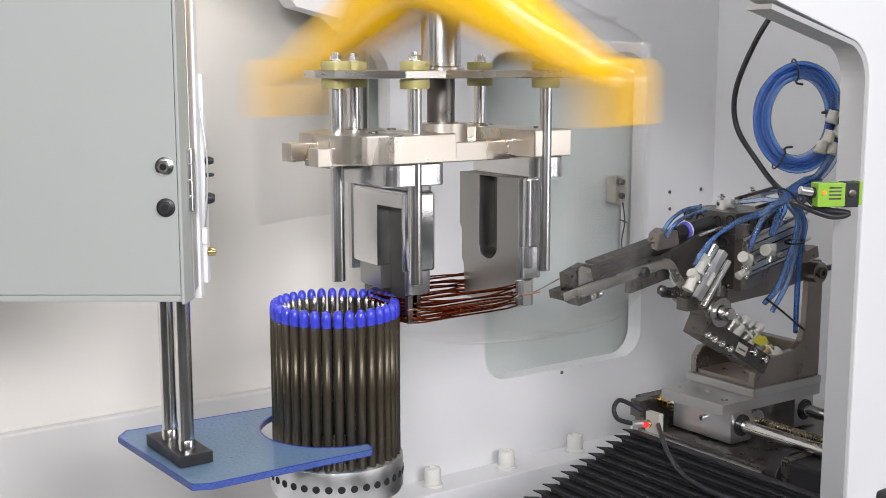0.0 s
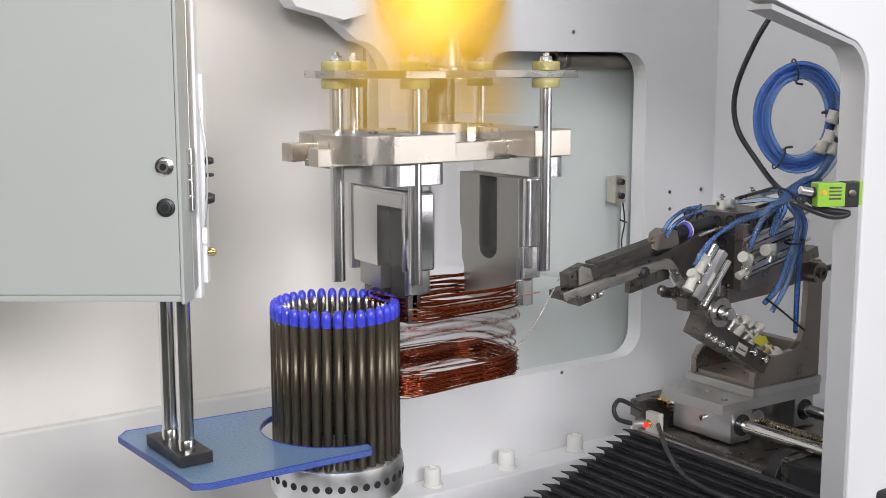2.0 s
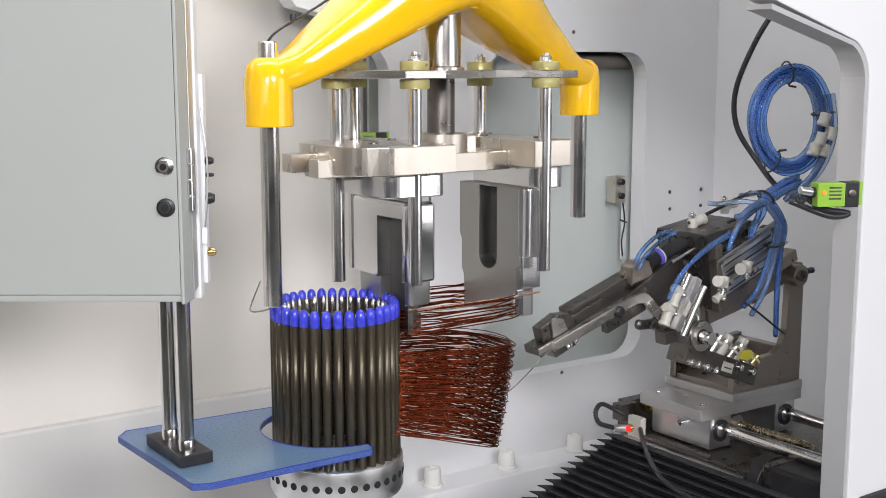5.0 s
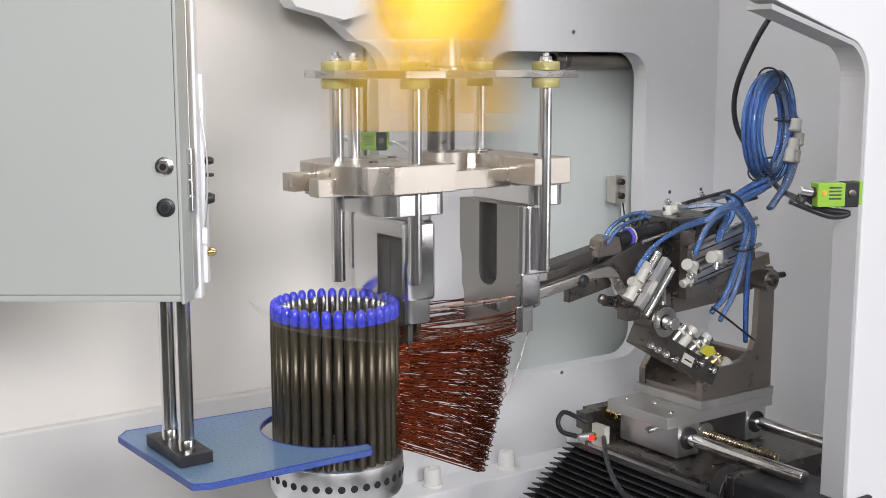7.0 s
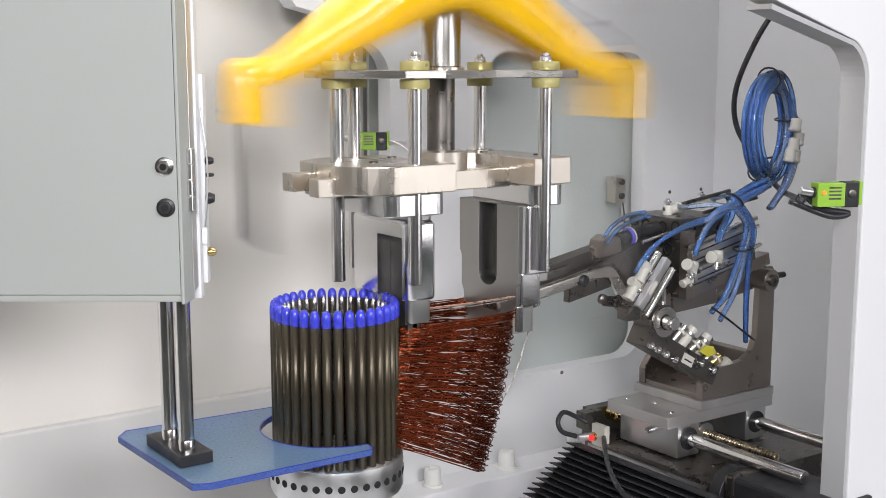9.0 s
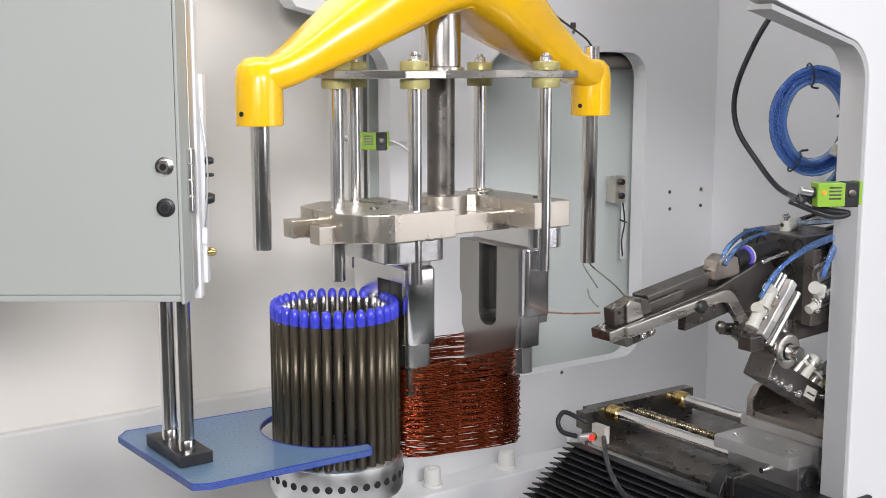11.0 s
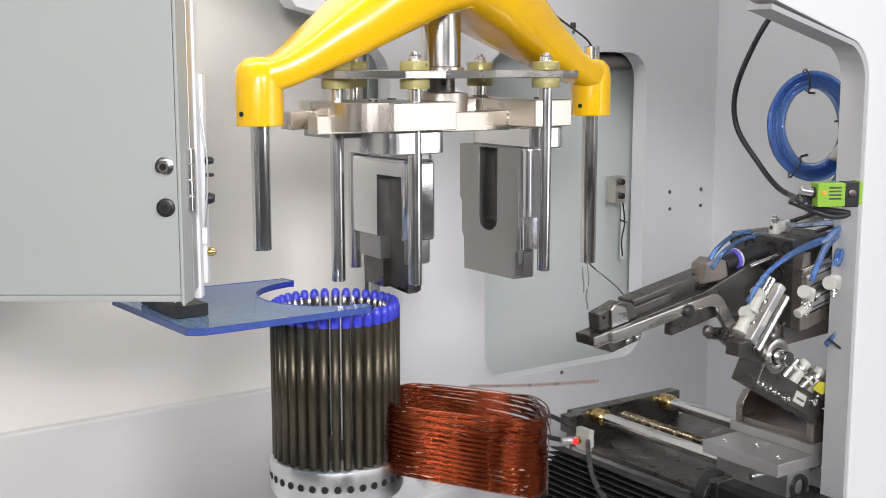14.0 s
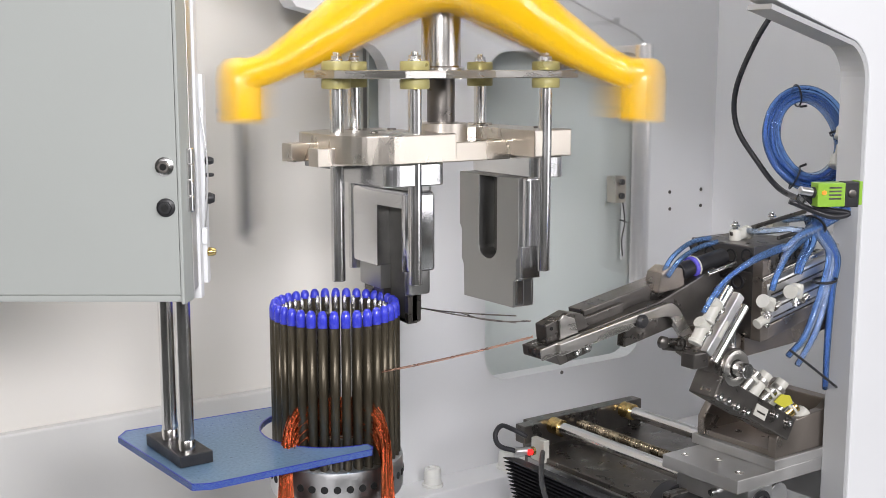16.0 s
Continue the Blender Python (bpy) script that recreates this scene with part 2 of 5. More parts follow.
def sheet_with_holes_free(outline, hole, thick):
    """As above for any outline and one opening, lying across y from 0 to thick."""
    t = bmesh.new()
    for pts in (outline, hole):
        vs = [t.verts.new((x, 0, z)) for x, z in pts]
        for i in range(len(vs)):
            t.edges.new((vs[i], vs[(i + 1) % len(vs)]))
    bmesh.ops.triangle_fill(t, use_beauty=True, use_dissolve=False, edges=t.edges)
    res = bmesh.ops.extrude_face_region(t, geom=t.faces[:])
    for v in res["geom"]:
        if isinstance(v, bmesh.types.BMVert):
            v.co.y += thick
    return t


def cabinet():
    left = [(-0.75, -0.30), (0.251, -0.30)] + rounded(-0.75, 0.251, -0.30, 0.388, 0.045)[:7] + [(0.02, 0.53), (-0.75, 0.60)]
    right = rounded(0.397, 0.680, -0.057, 0.377, 0.036)
    structure("wall_north", sheet_with_holes(-1.0, 0.826, -0.34, 0.95, WALL_Y, 0.026, [left, right]), WALL,
              "light grey painted steel rear frame with rounded openings", "wall")
    bm = B()
    box(bm, 0.26, 0.826, 0.362, 0.368, -0.2, 0.9, 0)
    structure("wall_panel", bm, PANEL, "pale grey-green sheet panel behind the rear opening", "wall")
    bm = B()
    box(bm, -1.3, 0.256, 0.370, 0.377, -0.6, 0.9, 0)
    structure("wall_cover", bm, CREAM, "cream painted cover sheet behind the wide opening", "wall")
    bm = B()
    box(bm, -1.3, 0.2505, 0.356, 0.3695, -0.6, -0.033, 0.003)
    structure("wall_skirting", bm, SKIRT, "pale grey skirting sheet below the cover", "wall")
    bm = B()
    box(bm, 0.823, 0.845, -0.215, 0.40, -0.5, 0.95, 0)
    structure("wall_east", bm, WALL, "light grey painted side sheet of the machine cabinet", "wall")
    bm = B()
    box(bm, -1.0, 0.823, 0.249, 0.30, -0.30, FLOOR_Z, 0.002)
    structure("ledge", bm, WALL, "pale painted steel ledge along the rear frame", "ledge")
    bm = B()
    box(bm, -1.2, 1.2, -0.6, 0.53, -0.36, -0.335, 0)
    structure("floor", bm, WALL, "pale painted bed plate of the machine", "floor")
    bm = B()
    box(bm, -1.0, 0.845, -0.215, 0.40, 0.95, 0.97, 0)
    structure("ceiling", bm, WALL, "light grey painted roof sheet of the cabinet", "ceiling")
    # front panel with a sloping, rounded corner to its opening
    edge = [(0.417, -0.6)]
    c, r = Vector((0.375, 0.343)), 0.042
    for i in range(9):
        a = radians(-2 + 64 * i / 8)
        edge.append((c.x + r * math.cos(a), c.y + r * math.sin(a)))
    edge += [(0.281, 0.413), (0.16, 0.468), (0.02, 0.84), (-0.9, 0.90), (-0.9, 0.95), (1.3, 0.95), (1.3, -0.6)]
    bm = B()
    prism(bm, edge, 0.222, 0.250, 0.0015, SIDE)
    structure("wall_south", bm, WHITE, "white painted front panel with a rounded corner", "wall")
    # Lining strip along the opening, greyer than the front panel.
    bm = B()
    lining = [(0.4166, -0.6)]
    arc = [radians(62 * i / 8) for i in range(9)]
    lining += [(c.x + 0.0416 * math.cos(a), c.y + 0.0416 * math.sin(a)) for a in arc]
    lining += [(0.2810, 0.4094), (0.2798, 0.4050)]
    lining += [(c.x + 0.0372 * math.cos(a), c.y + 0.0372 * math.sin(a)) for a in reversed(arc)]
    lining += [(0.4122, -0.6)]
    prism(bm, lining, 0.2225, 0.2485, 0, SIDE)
    structure("trim", bm, JAMB, "thin grey strip lining the edge of the front opening", "trim")
    # the hall around the machine
    for name, b, mat, label in (
            ("hall_wall_1", (-4.0, -3.95, -5.0, 2.0, -1.0, 2.8), HALL, "plain plastered hall wall"),
            ("hall_wall_2", (-4.0, 4.0, -5.05, -5.0, -1.0, 2.8), HALL, "plain plastered hall wall"),
            ("hall_wall_3", (3.95, 4.0, -5.0, 2.0, -1.0, 2.8), HALL, "plain plastered hall wall"),
            ("hall_wall_4", (-4.0, 4.0, 2.0, 2.05, -1.0, 2.8), HALL, "plain plastered hall wall"),
            ("hall_floor", (-4.0, 4.0, -5.0, 2.0, -1.05, -1.0), HALLFLOOR, "grey-green painted hall floor"),
            ("hall_ceiling", (-4.0, 4.0, -5.0, 2.0, 2.8, 2.85), HALL, "plain hall ceiling")):
        structure(name, box(B(), *b, 0), mat, label, name.split("_")[1])


def wall_fittings():
    # bolt covers on the ledge
    for x, y in ((0.296, 0.275), (0.415, 0.275), (0.535, 0.275), (0.655, 0.275)):
        t = thing("bolt_cover", "short white plastic bolt cover standing on the ledge", "bolt", (x, y, FLOOR_Z), "bolt covers on the ledge")
        part("base", lathe(B(), [(0.0135, 0), (0.0135, 0.003), (0.012, 0.004), (0, 0.004)], 20), BOLT, t)
        part("cap", lathe(B(), [(0.0115, 0.004), (0.0108, 0.020), (0.0095, 0.0235), (0.005, 0.0245), (0.004, 0.0225), (0, 0.0225)], 20), BOLT, t)
    for x, z in ((0.7316, 0.177), (0.7966, 0.1773), (0.7327, 0.1521), (0.797, 0.153), (0.5421, 0.4028), (0.5306, -0.0623)):
        t = thing("screw", "small dark screw in the rear frame", "screw", (x, WALL_Y, z), "screws in the rear frame")
        part("head", lathe(B(), [(0.0026, 0), (0.0026, 0.001), (0.0018, 0.0016), (0, 0.0012)], 10, pose(0, 0, 0, 90)), DARK, t)
    # latch plate with its cable in the rear opening
    t = thing("latch", "small steel latch plate with two black screws", "latch", (0.652, 0.322, 0.187))
    part("plate", box(B(), -0.012, 0.008, -0.006, 0.012, -0.022, 0.016), NICKEL, t)
    for z in (0.008, -0.012):
        part("bolt", rod(B(), (-0.002, -0.006, z), (-0.002, -0.011, z), 0.0045, 10), BLACK, t)
    part("strip", box(B(), 0.006, 0.013, -0.003, 0.001, -0.105, -0.022), WALL, t)
    part("cable", tube(B(), smooth_path([(0.004, -0.004, -0.02), (0.007, -0.006, -0.05), (0.002, -0.006, -0.075), (0.006, -0.004, -0.10)]), 0.0012, 6), CABLE, t)
    part("tie", tube(B(), [(-0.004, -0.008, -0.046), (0.004, -0.008, -0.049), (0.011, -0.006, -0.051)], 0.0012, 6), BLACK, t)
    # brown tube across the top of the rear opening
    t = thing("pipe", "browned steel tube across the top of the rear opening", "pipe", (0.545, 0.345, 0.367))
    part("barrel", lathe(B(), [(0.008, 0), (0.0125, 0), (0.0130, 0.001), (0.0130, 0.16), (0.008, 0.16), (0.008, 0)], 24, pose(0, 0, 0, 0, 90)), BRACKET, t)
    part("collar", lathe(B(), [(0.0131, 0.012), (0.0140, 0.013), (0.0140, 0.022), (0.0131, 0.023)], 24, pose(0, 0, 0, 0, 90)), DARK, t)
    # overhead bracket
    t = thing("bracket", "light grey painted sheet bracket on the rear frame overhead", "bracket", (0.16, 0.30, 0.41))
    part("arm", prism(B(), [(-0.058, 0.0235), (-0.0498, 0.0128), (0.012, -0.0006), (0.0406, 0.0064), (0.0426, 0.12), (-0.058, 0.12)], 0.0, 0.03, 0.001, SIDE), WALL, t)


cabinet()
wall_fittings()


# ---- needle fixture: a ring of dark bars with blue caps on a drilled ring ----
def needle_fixture():
    t = thing("needle_fixture", "dark needle bars with blue caps on a drilled aluminium ring", "fixture", (0, 0, 0))
    part("post", rod(B(), (0, 0, -0.335), (0, 0, -0.022), 0.046, 40), DARK, t, "dark steel post under the ring")
    ring = part("ring", lathe(B(), [(0.030, 0.008), (0.0575, 0.008), (0.0605, 0.006), (0.0612, 0.002), (0.0612, -0.022), (0.0595, -0.026), (0.03, -0.026), (0.03, 0.008)], 72), ALU, t, "bright aluminium ring with a row of holes")
    hole = lathe(B(), [(0.0035, -0.0004), (0.0034, 0.0004), (0.0012, 0.0003), (0, 0.0003)], 10)
    me = bpy.data.meshes.new("hole")
    hole.to_mesh(me)
    me.materials.append(HOLE)
    for i in range(34):
        o = new("hole", me)
        o.parent = ring
        a = 2 * math.pi * (i + 0.03) / 34
        o.matrix_local = Matrix.Translation((0.0612 * math.cos(a), 0.0612 * math.sin(a), -0.0085)) @ Matrix.Rotation(a, 4, "Z") @ Matrix.Rotation(math.pi / 2, 4, "Y")
    bar = bmesh.new()
    prism(bar, [(0.0100, -0.0014), (0.0100, 0.0014), (0.0125, 0.0033), (0.0165, 0.0040), (0.0193, 0.0036), (0.0211, 0.0022), (0.0217, 0.0), (0.0211, -0.0022), (0.0193, -0.0036), (0.0165, -0.0040), (0.0125, -0.0033)], 0.006, 0.142, 0)
    for f in bar.faces:
        f.smooth = abs(f.normal.z) < 0.5
    me_bar = bpy.data.meshes.new("needle")
    bar.to_mesh(me_bar)
    me_bar.materials.append(PIN)
    cap = lathe(None, [(0.0039, 0.1347), (0.0043, 0.1352), (0.0043, 0.1432), (0.0037, 0.1472), (0.0022, 0.1494), (0, 0.1501)], 14, pose(0.0175, 0, 0))
    me_cap = bpy.data.meshes.new("cap")
    cap.to_mesh(me_cap)
    me_cap.materials.append(CAPBLUE)
    tip = lathe(None, [(0.0023, 0.04), (0.0023, 0.137), (0.0018, 0.1415), (0.0008, 0.1445), (0, 0.1450)], 10, pose(0.0095, 0, 0))
    me_tip = bpy.data.meshes.new("tip")
    tip.to_mesh(me_tip)
    me_tip.materials.append(PINTIP)
    n = 34
    for i in range(n):
        a = 2 * math.pi * (i + 0.94) / n
        m = Matrix.Rotation(a, 4, "Z") @ Matrix.Translation((0.0370, 0, 0))
        bar_ob = new("needle", me_bar)
        bar_ob.parent = t
        bar_ob.matrix_local = m
        for nm, data in (("cap", me_cap), ("tip", me_tip)):
            o = new(nm, data)
            o.parent = bar_ob
    return t


fixture = needle_fixture()


# ---- blue acrylic stripper plate on two rods ----
def stripper_plate():
    t = thing("stripper_plate", "blue clear acrylic plate with a round cut-out on two chromed rods", "plate", (0, 0, 0))
    pts = [(-0.175, 0.086), (-0.170, -0.066), (-0.157, -0.073), (-0.0075, -0.0745), (-0.003, -0.069)]
    r = 0.0660
    for i in range(25):
        a = radians(268 - (268 - 92) * i / 24)
        pts.append((r * math.cos(a), 0.0075 + r * math.sin(a)))
    pts += [(-0.001, 0.076), (-0.004, 0.092), (-0.163, 0.100)]
    part("sheet", prism(B(), pts, 0.0252, 0.0300, 0), ACRYLIC, t)
    rim = B()
    n = len(pts)
    # the polished edge band, through which the tint shows deepest
    inner = []
    for i in range(n):
        p, q, s = Vector(pts[i - 1]), Vector(pts[i]), Vector(pts[(i + 1) % n])
        d = ((s - q).normalized() + (q - p).normalized()).normalized()
        inner.append((q.x - d.y * 0.0012, q.y + d.x * 0.0012))
    for i in range(n):
        j = (i + 1) % n
        quad = [pts[i], pts[j], inner[j], inner[i]]
        for z0, z1 in ((0.0248, 0.0303),):
            lo = [rim.verts.new((x, y, z0)) for x, y in quad]
            hi = [rim.verts.new((x, y, z1)) for x, y in quad]
            rim.faces.new(lo[::-1])
            rim.faces.new(hi)
            rim.faces.new((lo[0], lo[1], hi[1], hi[0]))
            rim.faces.new((lo[2], lo[3], hi[3], hi[2]))
    bmesh.ops.recalc_face_normals(rim, faces=rim.faces)
    part("edge", rim, ACRYLICEDGE, t, "deep blue polished edge")
    part("block", box(B(), -0.1630, -0.1340, -0.027, 0.0485, 0.0305, 0.0405, 0.0008), BLACK, t, "black anodised clamp block")
    for y in (0.0222, -0.0140):
        part("rod", rod(B(), (-0.1515, y, 0.040), (-0.1515, y, 0.33), 0.0066, 28), CHROME, t)
        part("collar", lathe(B(), [(0.0069, 0.0405), (0.0069, 0.050), (0.0066, 0.0505)], 28, pose(-0.1515, y, 0)), SHAFT, t)
    for x, y in ((-0.145, -0.034), (-0.155, 0.052)):
        part("screw", rod(B(), (x, y, 0.0225), (x, y, 0.0265), 0.0034, 12), ACRYLICEDGE, t)
    return t


plate = stripper_plate()


# ---- flyer: a yellow two-armed yoke turning about the shaft ----
def flyer():
    t = thing("flyer", "glossy yellow cast flyer yoke with two hanging wire guide tubes", "flyer", (AXIS[0], AXIS[1], 0))
    # the swept arms: cross-sections along x, each with its middle height, half height and half width
    bm = B()
    rings = []
    R = 0.1875
    profile = []
    for i in range(-16, 17):
        s = i / 16
        a = abs(s) * 1.05
        x = s * 1.05 * R
        under = float(np.interp(a, [0, 0.13, 0.26, 0.56, 0.89, 1.0, 1.1], [0.4058, 0.399, 0.388, 0.3626, 0.338, 0.334, 0.334]))
        tall = float(np.interp(a, [0, 0.30, 0.56, 0.89, 1.0, 1.1], [0.090, 0.082, 0.056, 0.031, 0.029, 0.020]))
        wide = float(np.interp(a, [0, 0.3, 0.6, 0.9, 1.0, 1.1], [0.066, 0.056, 0.037, 0.0215, 0.0200, 0.013]))
        profile.append((x, under, tall, wide))
    for x, under, tall, wide in profile:
        ring = []
        for j in range(20):
            a = 2 * math.pi * j / 20
            c, s = math.cos(a), math.sin(a)
            y = wide * (abs(c) ** 0.55) * (1 if c > 0 else -1)
            z = under + tall / 2 + tall / 2 * (abs(s) ** 0.6) * (1 if s > 0 else -1)
            ring.append(bm.verts.new((x, y, z)))
        rings.append(ring)
    for a, b in zip(rings, rings[1:]):
        for j in range(20):
            f = bm.faces.new((a[j], a[(j + 1) % 20], b[(j + 1) % 20], b[j]))
            f.smooth = True
    bm.faces.new(rings[0][::-1])
    bm.faces.new(rings[-1])
    bmesh.ops.recalc_face_normals(bm, faces=bm.faces)
    part("yoke", bm, YELLOW, t)
    part("hub", lathe(B(), [(0.020, 0.408), (0.047, 0.409), (0.050, 0.413), (0.050, 0.62), (0.02, 0.62), (0.02, 0.408)], 40), YELLOW, t)
    for s in (-1, 1):
        cup = part("cup", lathe(B(), [(0.0085, 0.3077), (0.0195, 0.3077), (0.0203, 0.3085), (0.0205, 0.345), (0.0185, 0.357), (0.012, 0.364), (0, 0.366)], 36, pose(s * R, 0, 0)), YELLOW, t)
        part("hole", lathe(B(), [(0.0022, -0.0002), (0.0022, 0.0008), (0.0012, 0.0003), (0, 0.0003)], 10, pose(s * R - 0.0195, -0.006, 0.318, 0, -90, 17)), HOLE, cup)
        low, high = ((0.201, 0.345) if s < 0 else (0.1545, 0.378))
        part("guide_tube", lathe(B(), [(0.0045, low), (0.0078, low), (0.0081, low + 0.001), (0.0081, high - 0.001), (0.0072, high), (0.0045, high), (0.0045, low)], 24, pose(s * R, 0, 0)), CHROME if s < 0 else SHAFT, t)
    part("guide_wire", tube(B(), smooth_path([(0.1875, 0, 0.378), (0.176, 0.001, 0.388), (0.13, 0.0, 0.412), (0.09, 0, 0.438), (0.04, 0, 0.50)]), 0.0011, 6), CABLE, t)
    part("feed_wire", tube(B(), smooth_path([(0.1875, 0, 0.156), (0.1885, -0.008, 0.150), (0.176, -0.055, 0.139), (0.150, -0.100, 0.135), (0.112, -0.146, 0.146)]), 0.0008, 6), TINNED, t)
    part("clip", lathe(B(), [(0.0, -0.003), (0.0026, -0.003), (0.003, 0), (0.0026, 0.003), (0, 0.003)], 10, pose(0.162, 0, 0.398)), BLACK, t)
    return t


fly = flyer()


# ---- ejector: top plate on the shaft, with the push rods ----
def ejector():
    t = thing("ejector", "thin steel plate on a polished shaft with urethane-washered push rods", "ejector", (AXIS[0], AXIS[1], 0))
    z = 0.3505
    outline = [(-0.128, 0.012), (-0.126, -0.020), (-0.085, -0.070), (-0.045, -0.072), (0.02, -0.058), (0.085, -0.074), (0.108, -0.070),
               (0.118, -0.03), (0.118, 0.045), (0.10, 0.075), (0.05, 0.07), (0.0, 0.055), (-0.04, 0.078), (-0.09, 0.078), (-0.120, 0.045)]
    part("top_plate", prism(B(), outline, z - 0.0035, z + 0.0035, 0.0006), STEEL, t)
    part("shaft", rod(B(), (0, 0, z + 0.004), (0, 0, 0.75), 0.0185, 40), SHAFT, t)
    part("flange", lathe(B(), [(0, z + 0.003), (0.022, z + 0.003), (0.022, z + 0.006), (0.0185, z + 0.0075), (0, z + 0.0075)], 32), SHAFT, t)
    for x, y in ((-0.1125, 0.0), (-0.066, -0.055), (-0.062, 0.055), (0.0865, 0.055), (0.0745, -0.063)):
        r = part("push_rod", rod(B(), (x, y, 0.1660), (x, y, z + 0.013), 0.0062, 24), CHROME, t)
        for za, zb in ((z + 0.0037, z + 0.0115), (z - 0.0125, z - 0.0037)):
            part("washer", lathe(B(), [(0.006, za), (0.0122, za), (0.0130, za + 0.001), (0.0130, zb - 0.001), (0.0122, zb), (0.006, zb)], 26, pose(x, y, 0)), URETHANE, r, "translucent amber urethane washer")
        part("nut", prism(B(), [(x + 0.0056 * math.cos(radians(60 * i + 15)), y + 0.0056 * math.sin(radians(60 * i + 15))) for i in range(6)], z + 0.0117, z + 0.0165, 0.0006), CHROME, r)
        part("stud", rod(B(), (x, y, z + 0.0165), (x, y, z + 0.0195), 0.0032, 12), CHROME, r)
    return t


eject = ejector()


# ---- winding form: carrier plate with two stepped halves ----
def winding_form():
    t = thing("winding_form", "stepped polished steel winding form in two halves under a carrier plate", "winding form", (0, 0, 0))
    zt, zb = 0.2990, 0.2740
    # carrier: big rounded left block, narrow bridge and right block
    left = [(0.088, -0.066), (0.088, 0.062), (0.02, 0.062), (-0.012, 0.040), (-0.0145, 0.030)]
    for i in range(15):
        a = radians(180 + 90 * i / 14)
        left.append((0.0275 + 0.042 * math.cos(a), -0.024 + 0.042 * math.sin(a)))
    carrier = part("carrier", prism(B(), left[::-1], zb, zt, 0.001), NICKEL, t)
    right = [(0.177, -0.066), (0.2215, -0.066), (0.2235, -0.062), (0.2235, 0.066), (0.170, 0.066), (0.168, 0.062), (0.168, 0.030), (0.177, 0.026)]
    part("carrier", prism(B(), right, zb, zt, 0.001), NICKEL, t)
    bm = B()
    box(bm, 0.080, 0.180, -0.026, 0.026, zb - 0.004, zt - 0.011, 0.001)
    lathe(bm, [(0.013, zt - 0.012), (0.013, zt + 0.001), (0.012, zt + 0.002), (0.007, zt + 0.002)], 24, pose(0.2035, 0.055, 0))
    part("bridge", bm, NICKEL, t)
    part("core", lathe(B(), [(0, zb), (0.025, zb), (0.025, zt + 0.006), (0.019, zt + 0.007), (0, zt + 0.007)], 32, pose(AXIS[0], AXIS[1], 0)), NICKEL, t)
    part("spindle", rod(B(), (AXIS[0], AXIS[1], zt), (AXIS[0], AXIS[1], 0.60), 0.013, 32), DARK, t)
    # clamp bars that stick out
    for y0, y1, x0, x1, z0 in ((-0.029, -0.012, -0.031, 0.03, zb - 0.002), (0.004, 0.022, -0.039, 0.03, zb + 0.001)):
        part("clamp_bar", box(B(), x0, x1, y0, y1, z0, z0 + 0.016, 0.0008), NICKEL, t)
    part("clamp_bar", box(B(), 0.2235, 0.2325, -0.04, -0.02, zb + 0.002, zb + 0.015, 0.0008), NICKEL, t)
    for x, y in ((0.03, 0.04), (0.06, -0.045), (0.075, 0.02), (0.19, 0.03), (0.21, -0.03), (0.03, -0.02)):
        part("cap_screw", lathe(B(), [(0.0042, zt - 0.0005), (0.0042, zt + 0.0015), (0.0026, zt + 0.0015), (0.0022, zt + 0.0002), (0, zt + 0.0002)], 12, pose(x, y, 0)), DARK, t)
    # shoulders below the carrier
    for x0, x1, y0, y1 in ((0.020, 0.083, -0.060, 0.048), (0.183, 0.220, -0.062, 0.045)):
        part("shoulder", prism(B(), rounded(x0, x1, y0, y1, 0.012), 0.2535, zb - 0.0005, 0.0012), POLISHED, t)

    def tier(x0, x1, y0, y1, z0, z1, r, slot=None, lip=0.0):
        """One step of the near half: an upright block with rounded corners, open to a slot in its front, its top edge eased by a lip."""
        rings = ([(0.003, z0), (0.0010, z0 + 0.0008), (0.0, z0 + 0.0026)] if slot else [(0.0, z0)]) + [(0.0, z1 - lip)] + [(lip * (1 - math.cos(radians(q))), z1 - lip + lip * math.sin(radians(q))) for q in (18, 36, 54, 72, 90) if lip]
        bm = bmesh.new()
        loops_v = []
        for inset, z in rings:
            pts = []
            for cx, cy, a in ((x1 - 0.004, y1 - 0.004, 0), (x0 + r, y1 - r, 90), (x0 + r, y0 + r, 180), (x1 - 0.004, y0 + 0.004, 270)):
                rr = max(0.0005, (r if a in (90, 180) else 0.004) - inset)
                if slot and a == 180:
                    pts += [(x0, slot[1]), (slot[2], slot[1]), (slot[2], slot[0]), (x0, slot[0])]
                pts += [(cx + rr * math.cos(radians(a + 11.25 * i)), cy + rr * math.sin(radians(a + 11.25 * i))) for i in range(9)]
            loops_v.append([bm.verts.new((x, y, z)) for x, y in pts])
        for p, q in zip(loops_v, loops_v[1:]):
            for i in range(len(p)):
                f = bm.faces.new((p[i], p[(i + 1) % len(p)], q[(i + 1) % len(p)], q[i]))
                f.smooth = True
        bm.faces.new(loops_v[0][::-1])
        bm.faces.new(loops_v[-1])
        bmesh.ops.recalc_face_normals(bm, faces=bm.faces)
        for e in bm.edges:
            e.smooth = e.calc_face_angle(0) < 0.6
        # Darker metal low down: shade inside the needle ring, with blue reflections muted.
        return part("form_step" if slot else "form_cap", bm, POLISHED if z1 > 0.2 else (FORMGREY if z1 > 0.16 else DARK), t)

    cut = (-0.040, 0.0015, 0.0625)
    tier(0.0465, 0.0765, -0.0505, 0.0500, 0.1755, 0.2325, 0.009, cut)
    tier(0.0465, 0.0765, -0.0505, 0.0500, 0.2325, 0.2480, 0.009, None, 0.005)
